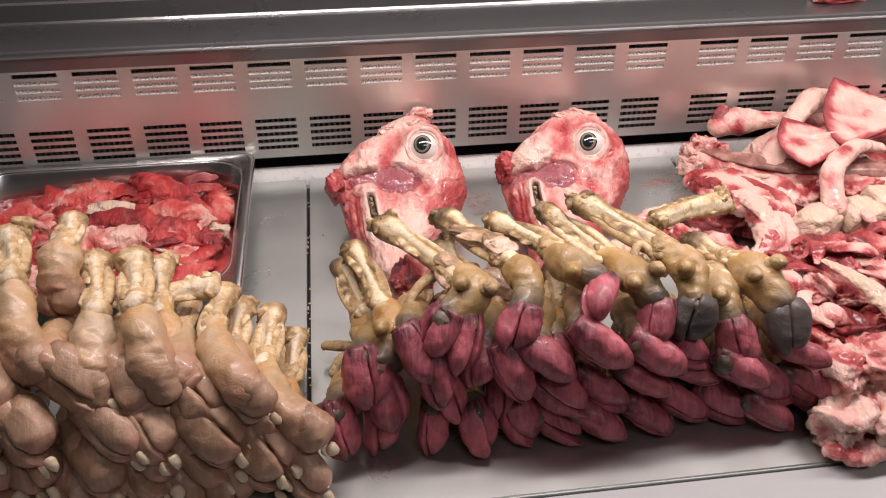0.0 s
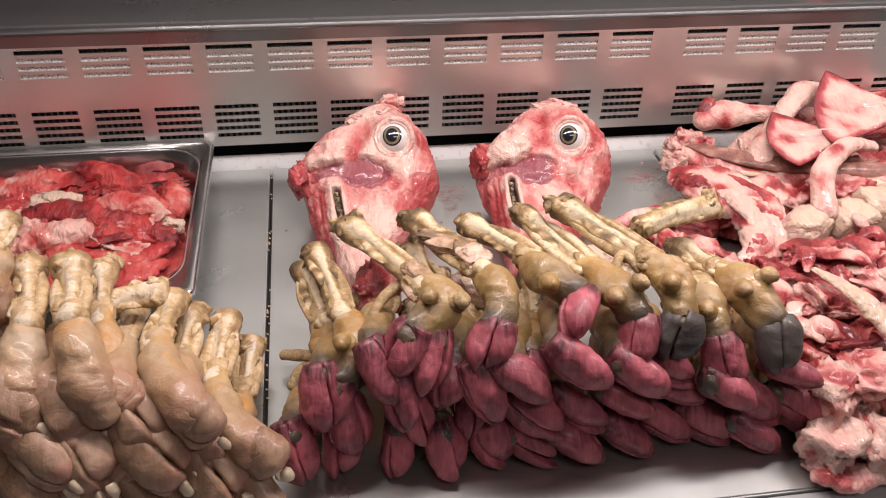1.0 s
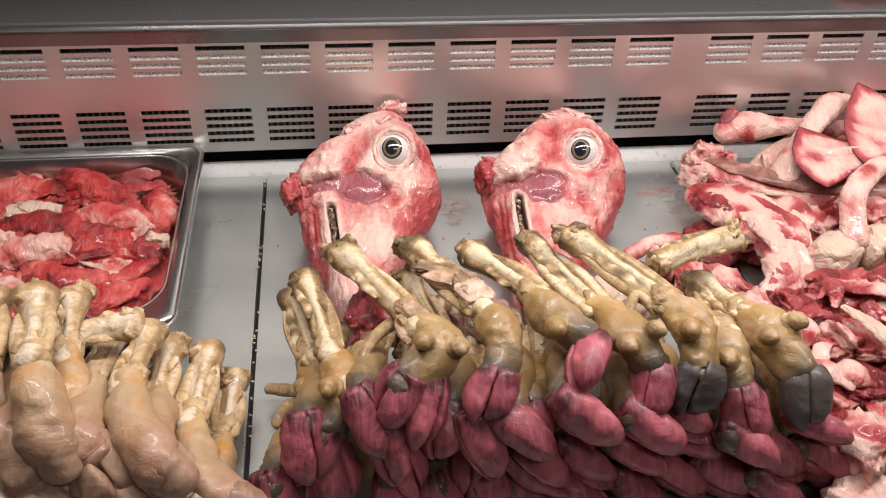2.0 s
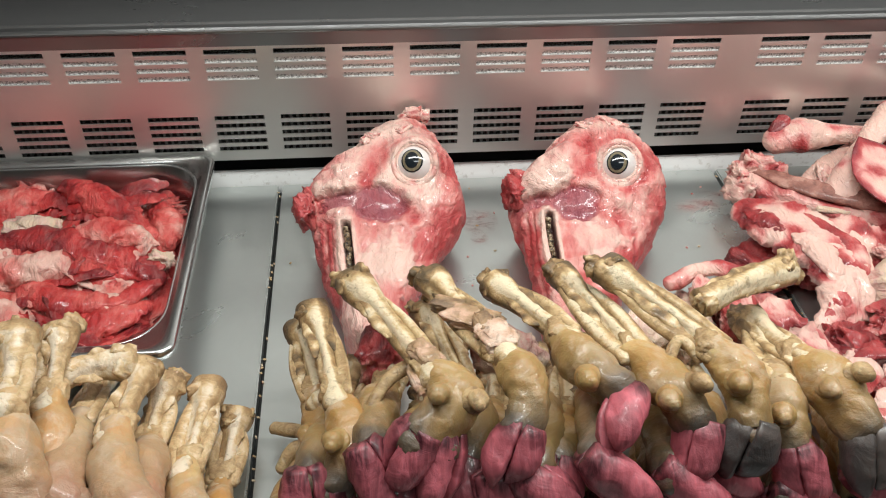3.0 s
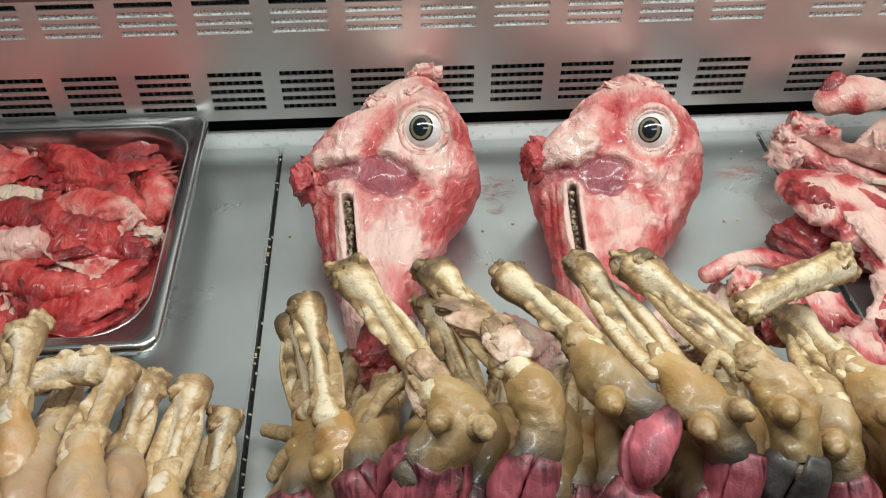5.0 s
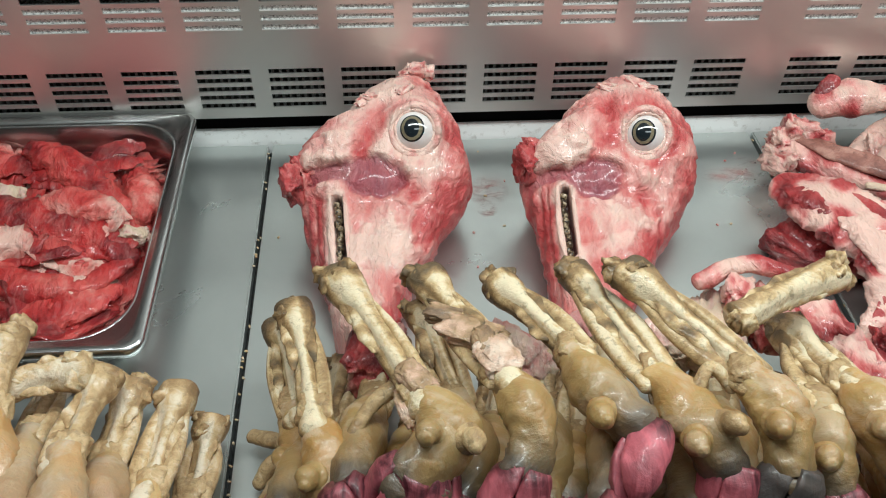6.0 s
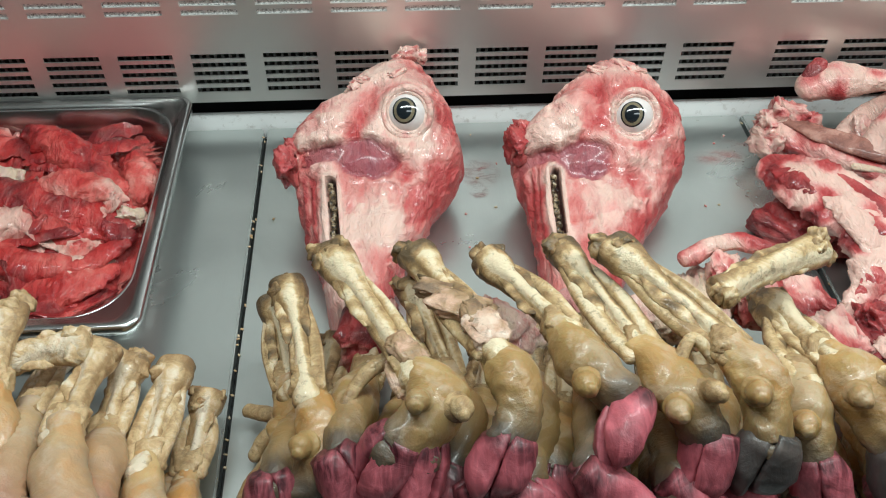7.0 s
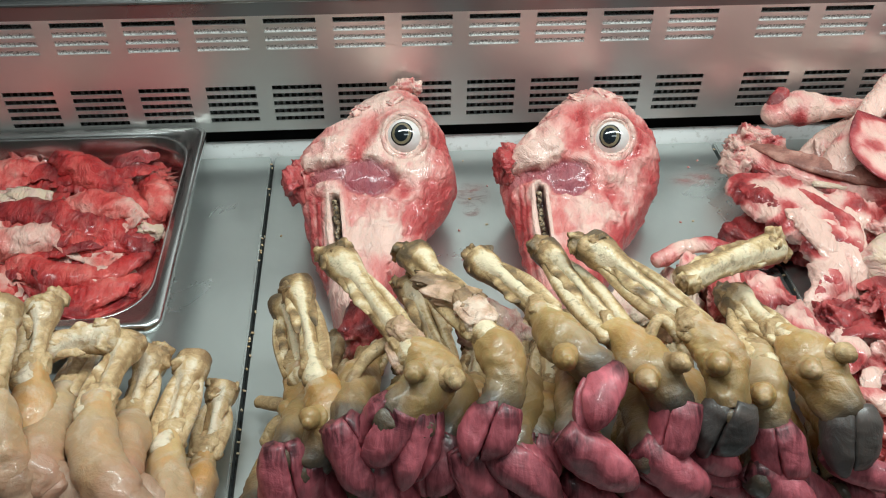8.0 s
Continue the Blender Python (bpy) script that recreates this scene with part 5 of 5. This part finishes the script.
def shoulder_blade(edge, apex, seed, label):
    """A thin fan of bone: broad curved edge, narrow neck, a shallow hollow and a dark red rim."""
    e0, e1, e2 = (Vector(p) for p in edge)
    ap = Vector(apex)
    up = (e2 - e0).cross(ap - e1).normalized()
    up = up if up.z > 0 else -up
    nu, nv, th = 44, 40, 0.0022
    verts, red, pur = [], [], []
    for lay in (1, -1):
        for i in range(nu + 1):
            for k in range(nv + 1):
                u, w = i / nu, k / nv
                b = e0 * (1 - w) ** 2 + (e1 * 2 - (e0 + e2) * 0.5) * 2 * w * (1 - w) + e2 * w * w
                side = (e2 - e0).normalized() * (w - 0.5) * 0.020
                p = b.lerp(ap + side, 1 - (1 - u) ** 1.25)
                q = p * 60 + Vector((seed, 0, 0))
                edge_in = min(u / 0.10, w / 0.10, (1 - w) / 0.10, 1)
                hollow = -0.010 * math.sin(math.pi * w) * (1 - u) ** 0.7 * math.sin(math.pi * min(1, 0.35 + u))
                ridge = 0.006 * math.exp(-((w - 0.36) / 0.07) ** 2) * u
                p = p + up * (hollow + ridge + 0.0016 * noise.noise(q * 0.6) + lay * th * (0.35 + 0.65 * edge_in) * (1 + 1.6 * u))
                verts.append(p)
                red.append(max(0, min(1, 0.44 + 0.45 * (1 - edge_in) - 0.30 * ridge / 0.006 + 0.30 * noise.noise(q * 0.8) - 0.2 * u)))
                pur.append(max(0, min(1, 0.35 * (1 - edge_in) + 0.25 * noise.noise(q * 0.5))))
    n1 = (nu + 1) * (nv + 1)
    idx = lambda l, i, k: l * n1 + i * (nv + 1) + k
    faces = [(idx(0, i, k), idx(0, i, k + 1), idx(0, i + 1, k + 1), idx(0, i + 1, k)) for i in range(nu) for k in range(nv)]
    faces += [(idx(1, i, k), idx(1, i + 1, k), idx(1, i + 1, k + 1), idx(1, i, k + 1)) for i in range(nu) for k in range(nv)]
    for i in range(nu):
        faces += [(idx(0, i, 0), idx(0, i + 1, 0), idx(1, i + 1, 0), idx(1, i, 0)), (idx(0, i, nv), idx(1, i, nv), idx(1, i + 1, nv), idx(0, i + 1, nv))]
    for k in range(nv):
        faces += [(idx(0, 0, k), idx(1, 0, k), idx(1, 0, k + 1), idx(0, 0, k + 1)), (idx(0, nu, k), idx(0, nu, k + 1), idx(1, nu, k + 1), idx(1, nu, k))]
    return meat("shoulder_blade", (np.array(verts), faces, {"red": red, "purple": pur}), MEAT_BONE, label, "bone", GM)


bone_piece([(0.512, 0.958, 0.058), (0.535, 0.958, 0.064), (0.590, 0.954, 0.066), (0.650, 0.952, 0.060)], [0.015, 0.021, 0.014, 0.0115, 0.0115, 0.012], 3.0, 0.30, "sawn shank bone with flared pink end", crease=0.14, amp=0.0012, flat=0.75)
bone_piece([(0.514, 0.956, 0.052), (0.516, 0.962, 0.068), (0.522, 0.968, 0.078)], [0.006, 0.010, 0.006], 3.5, 0.85, "dark red edge of a sawn shank", crease=0.15, amp=0.001, flat=0.6)
bone_piece([(0.526, 0.902, 0.034), (0.556, 0.924, 0.044), (0.590, 0.945, 0.050)], [0.011, 0.014, 0.014, 0.012], 4.0, 0.0, "split white bone with pink edges", MEAT_BONE, crease=0.10, amp=0.0010, flat=0.6)
bone_piece([(0.540, 0.904, 0.036), (0.572, 0.922, 0.044), (0.602, 0.942, 0.048)], [0.006, 0.008, 0.007, 0.005], 4.5, 0.75, "red strip of meat on a split bone", crease=0.2, amp=0.0012)
bone_piece([(0.545, 0.872, 0.050), (0.558, 0.890, 0.068), (0.590, 0.922, 0.084), (0.625, 0.950, 0.092), (0.645, 0.955, 0.092)], [0.019, 0.015, 0.011, 0.0105, 0.012, 0.017, 0.012], 5.0, 0.06, "white fatty shank bone leaning on the heap", MEAT_BONE, crease=0.10, amp=0.0012)
shoulder_blade([(0.566, 0.909, 0.092), (0.545, 0.862, 0.088), (0.560, 0.823, 0.074)], (0.622, 0.862, 0.082), 6.0, "pink shoulder blade with thin red meat")
shoulder_blade([(0.640, 0.945, 0.122), (0.606, 0.888, 0.106), (0.606, 0.838, 0.088)], (0.700, 0.878, 0.100), 7.0, "broad mauve shoulder blade with a red rim")
bone_piece([(0.690, 0.880, 0.098), (0.730, 0.885, 0.096), (0.780, 0.890, 0.090)], [0.011, 0.012, 0.014, 0.012], 7.5, 0.5, "pink neck of a shoulder blade", crease=0.16)
bone_piece([(0.650, 0.842, 0.082), (0.622, 0.838, 0.088), (0.592, 0.818, 0.088), (0.564, 0.788, 0.082), (0.554, 0.752, 0.064)], [0.009, 0.0110, 0.0115, 0.011, 0.012], 8.0, 0.10, "curved pale tail bone lying over the heap", MEAT_BONE, flat=0.7, amp=0.0010, crease=0.14)
piece(0.533, 0.748, 0.046, 0.026, 0.021, 0.021, 35, 14.0, 0.12, "round yellowish joint covered in fat", MEAT_PALE, folds=0.25)
piece(0.585, 0.752, 0.050, 0.024, 0.021, 0.021, 10, 15.0, 0.0, "round cream knuckle bone", MEAT_PALE, folds=0.25)
piece(0.625, 0.765, 0.050, 0.028, 0.022, 0.022, -10, 16.0, 0.05, "round cream knuckle bone", MEAT_PALE, folds=0.35)
for x, y, z, s, rd, rz in ((0.472, 0.690, 0.036, 0.026, 0.85, 30), (0.525, 0.705, 0.038, 0.030, 0.75, -20), (0.567, 0.695, 0.040, 0.032, 0.65, 40), (0.466, 0.645, 0.040, 0.028, 0.55, 80), (0.497, 0.635, 0.042, 0.030, 0.6, 10),
                           (0.530, 0.640, 0.040, 0.030, 0.85, -30), (0.450, 0.592, 0.034, 0.026, 0.75, 50), (0.495, 0.590, 0.036, 0.030, 0.95, -10), (0.540, 0.600, 0.036, 0.032, 0.6, 30), (0.575, 0.640, 0.036, 0.034, 0.7, 60),
                           (0.610, 0.700, 0.036, 0.034, 0.6, 20), (0.500, 0.820, 0.022, 0.032, 0.8, 0), (0.560, 0.810, 0.030, 0.036, 0.75, 45), (0.620, 0.820, 0.034, 0.036, 0.7, 10), (0.670, 0.800, 0.034, 0.036, 0.6, 30),
                           (0.560, 0.900, 0.024, 0.034, 0.6, 0), (0.630, 0.910, 0.034, 0.040, 0.6, 20), (0.690, 0.930, 0.040, 0.042, 0.5, 20), (0.660, 0.850, 0.040, 0.034, 0.5, 80), (0.740, 0.960, 0.050, 0.040, 0.5, 0), (0.750, 0.900, 0.040, 0.040, 0.6, 0), (0.730, 0.850, 0.036, 0.040, 0.5, 0)):
    piece(x, y, z, s, s * 0.78, s * 0.62, rz, x * 100 + y * 37, rd, "ragged red meaty bone in the heap" if rd > 0.6 else "ragged pink meaty bone in the heap", folds=0.75, tilt=(rng.uniform(-20, 20), rng.uniform(-20, 20)), sharp=0.95, sub=5)
for x, y, z, s, rd in ((0.450, 0.545, 0.040, 0.022, 0.35), (0.484, 0.552, 0.042, 0.024, 0.45), (0.440, 0.508, 0.022, 0.023, 0.22), (0.474, 0.505, 0.022, 0.022, 0.25), (0.510, 0.540, 0.030, 0.026, 0.4), (0.52, 0.505, 0.022, 0.022, 0.3)):
    piece(x, y, z, s, s * 0.85, s * 0.8, x * 900, x * 77 + y * 31, rd, "pale pink knob of bone and gristle", folds=0.75, sharp=0.9)
bone_piece([(0.420, 0.492, 0.010), (0.445, 0.484, 0.011), (0.480, 0.490, 0.012)], [0.005, 0.009, 0.010, 0.009], 9.0, 0.4, "thin pink strip of meat at the deck's edge", amp=0.0025)
bone_piece([(0.487, 0.655, 0.074), (0.500, 0.610, 0.080), (0.512, 0.570, 0.070)], [0.004, 0.009, 0.011, 0.006], 10.0, 0.05, "pale splinter of rib on the red heap", MEAT_PALE, flat=0.5, amp=0.0015)
# torn strips over the red heap
for k in range(34):
    x, y, a = rng.uniform(0.440, 0.640), rng.uniform(0.575, 0.735), rng.uniform(0, math.pi)
    z, ln, bend = 0.060 + rng.uniform(-0.006, 0.008) - 0.10 * max(0, 0.62 - y), rng.uniform(0.012, 0.030), rng.uniform(-0.010, 0.010)
    ca, sa = math.cos(a), math.sin(a)
    bone_piece([(x + u * ln * ca - (1 - u * u) * bend * sa, y + u * ln * sa + (1 - u * u) * bend * ca, z - 0.006 * u * u) for u in (-1, 0, 1)], [0.003, rng.uniform(0.006, 0.012), rng.uniform(0.005, 0.010), 0.003], 200 + k * 1.7,
               rng.choice((0.05, 0.3, 0.6, 0.85, 0.95)), "torn strip of raw meat on the heap", flat=rng.uniform(0.3, 0.7), amp=0.0018, name="meat_strip", rings=36, seg=24, crease=0.3)
# scraps between trotters and heads
for x, y, z, s, rd, mt in ((0.300, 0.690, 0.060, 0.024, 0.2, MEAT_PALE), (0.335, 0.700, 0.060, 0.026, 0.1, MEAT_PALE), (0.350, 0.710, 0.084, 0.014, 0.5, MEAT_BONE), (0.375, 0.705, 0.066, 0.022, 0.6, MEAT_BONE), (0.410, 0.700, 0.052, 0.024, 0.5, MEAT_BONE),
                           (0.420, 0.660, 0.060, 0.022, 0.4, MEAT_BONE), (0.110, 0.690, 0.060, 0.024, 0.7, MEAT_BONE), (0.200, 0.690, 0.050, 0.024, 0.4, MEAT_PALE)):
    piece(x, y, z, s, s * 0.7, s * 0.7, x * 700, x * 91, rd, "small scrap of gristle among the trotters", mt, folds=0.7, name="gristle_scrap")
bone_piece([(0.325, 0.722, 0.086), (0.360, 0.732, 0.092), (0.395, 0.722, 0.088)], [0.005, 0.006, 0.006, 0.005], 11.0, 0.6, "thin red strip of meat behind the trotters", amp=0.0015, name="meat_strip")
# shrivelled tail ends beside the brown trotters
for pts in ([(0.060, 0.650, 0.020), (0.045, 0.656, 0.020), (0.026, 0.664, 0.016)], [(0.062, 0.640, 0.016), (0.044, 0.642, 0.020), (0.032, 0.632, 0.010)]):
    bone_piece(pts, [0.006, 0.005, 0.0055, 0.005], 12 + pts[0][2], 0.2, "shrivelled brown tendon end on the deck", BONE, amp=0.001, crease=0.15, name="tendon_end")
for pts in ([(0.130, 0.630, 0.114), (0.113, 0.624, 0.110), (0.100, 0.610, 0.103), (0.096, 0.596, 0.098)], [(0.300, 0.606, 0.130), (0.288, 0.612, 0.140), (0.280, 0.604, 0.134)]):
    bone_piece(pts, [0.0050, 0.0042, 0.0038, 0.0042], 13 + pts[0][0], 0.1, "curled brown tendon hanging from a trotter", BONE, amp=0.0007, crease=0.1, name="tendon_end")
# blood smears and a scrap on the ledge
def smear(x, y, sx, sy, strength):
    """A thin film of blood that fades out to its edge."""
    vs, fs, fade, n, m2 = [], [], [], 24, 6
    for i in range(m2 + 1):
        for k in range(n):
            a, r = 2 * math.pi * k / n, i / m2
            vs.append((x + sx * r * math.cos(a), y + sy * r * math.sin(a), 0.0005))
            fade.append(strength * (1 - r * r))
    for i in range(m2):
        for k in range(n):
            fs.append((i * n + k, (i + 1) * n + k, (i + 1) * n + (k + 1) % n, i * n + (k + 1) % n))
    return meat("blood_smear", (np.array(vs), fs, {"fade": fade}), BLOOD, "faint dried blood smear on the steel deck", "stain")


for x, y, sx, sy, k in ((0.209, 0.920, 0.020, 0.022, 0.75), (0.206, 0.895, 0.010, 0.010, 0.95), (0.436, 0.932, 0.030, 0.012, 0.8), (0.455, 0.950, 0.020, 0.008, 0.5)):
    smear(x, y, sx, sy, k)
meat("meat_scrap", lump((0.690, 1.058, 0.184), (0.034, 0.016, 0.010), (0, 0, 5), 55, 0.5, 0.6, 4), MEAT_BONE, "scrap of meat lying on the steel ledge", "meat")
# crumbs on the deck and grit in the joints
cr = random.Random(3)
for k in range(12):
    x, y = cr.choice((cr.uniform(-0.04, 0.04), cr.uniform(0.19, 0.23), cr.uniform(0.39, 0.46))), cr.uniform(0.76, 0.985)
    meat("meat_crumb", lump((x, y, 0.0008), (cr.uniform(0.0007, 0.0015), cr.uniform(0.0006, 0.0011), 0.0007), (0, 0, cr.uniform(0, 180)), k * 3.1, 0.4, 0.6, 2), MEAT_BONE if k % 2 else BONE, "tiny crumb of meat on the steel deck", "crumb", "crumbs on the deck")
for sx in (0.010, 0.476):
    for k in range(22):
        meat("joint_grit", lump((sx + cr.uniform(-0.0016, 0.0016), cr.uniform(0.60, 0.995), -0.0006), (0.0009, 0.0015, 0.0008), (0, 0, cr.uniform(0, 90)), k * 1.7, 0.2, 0.6, 1), PALE_BONE, "grain of pale grit in the deck joint", "grit", "grit in the joints")
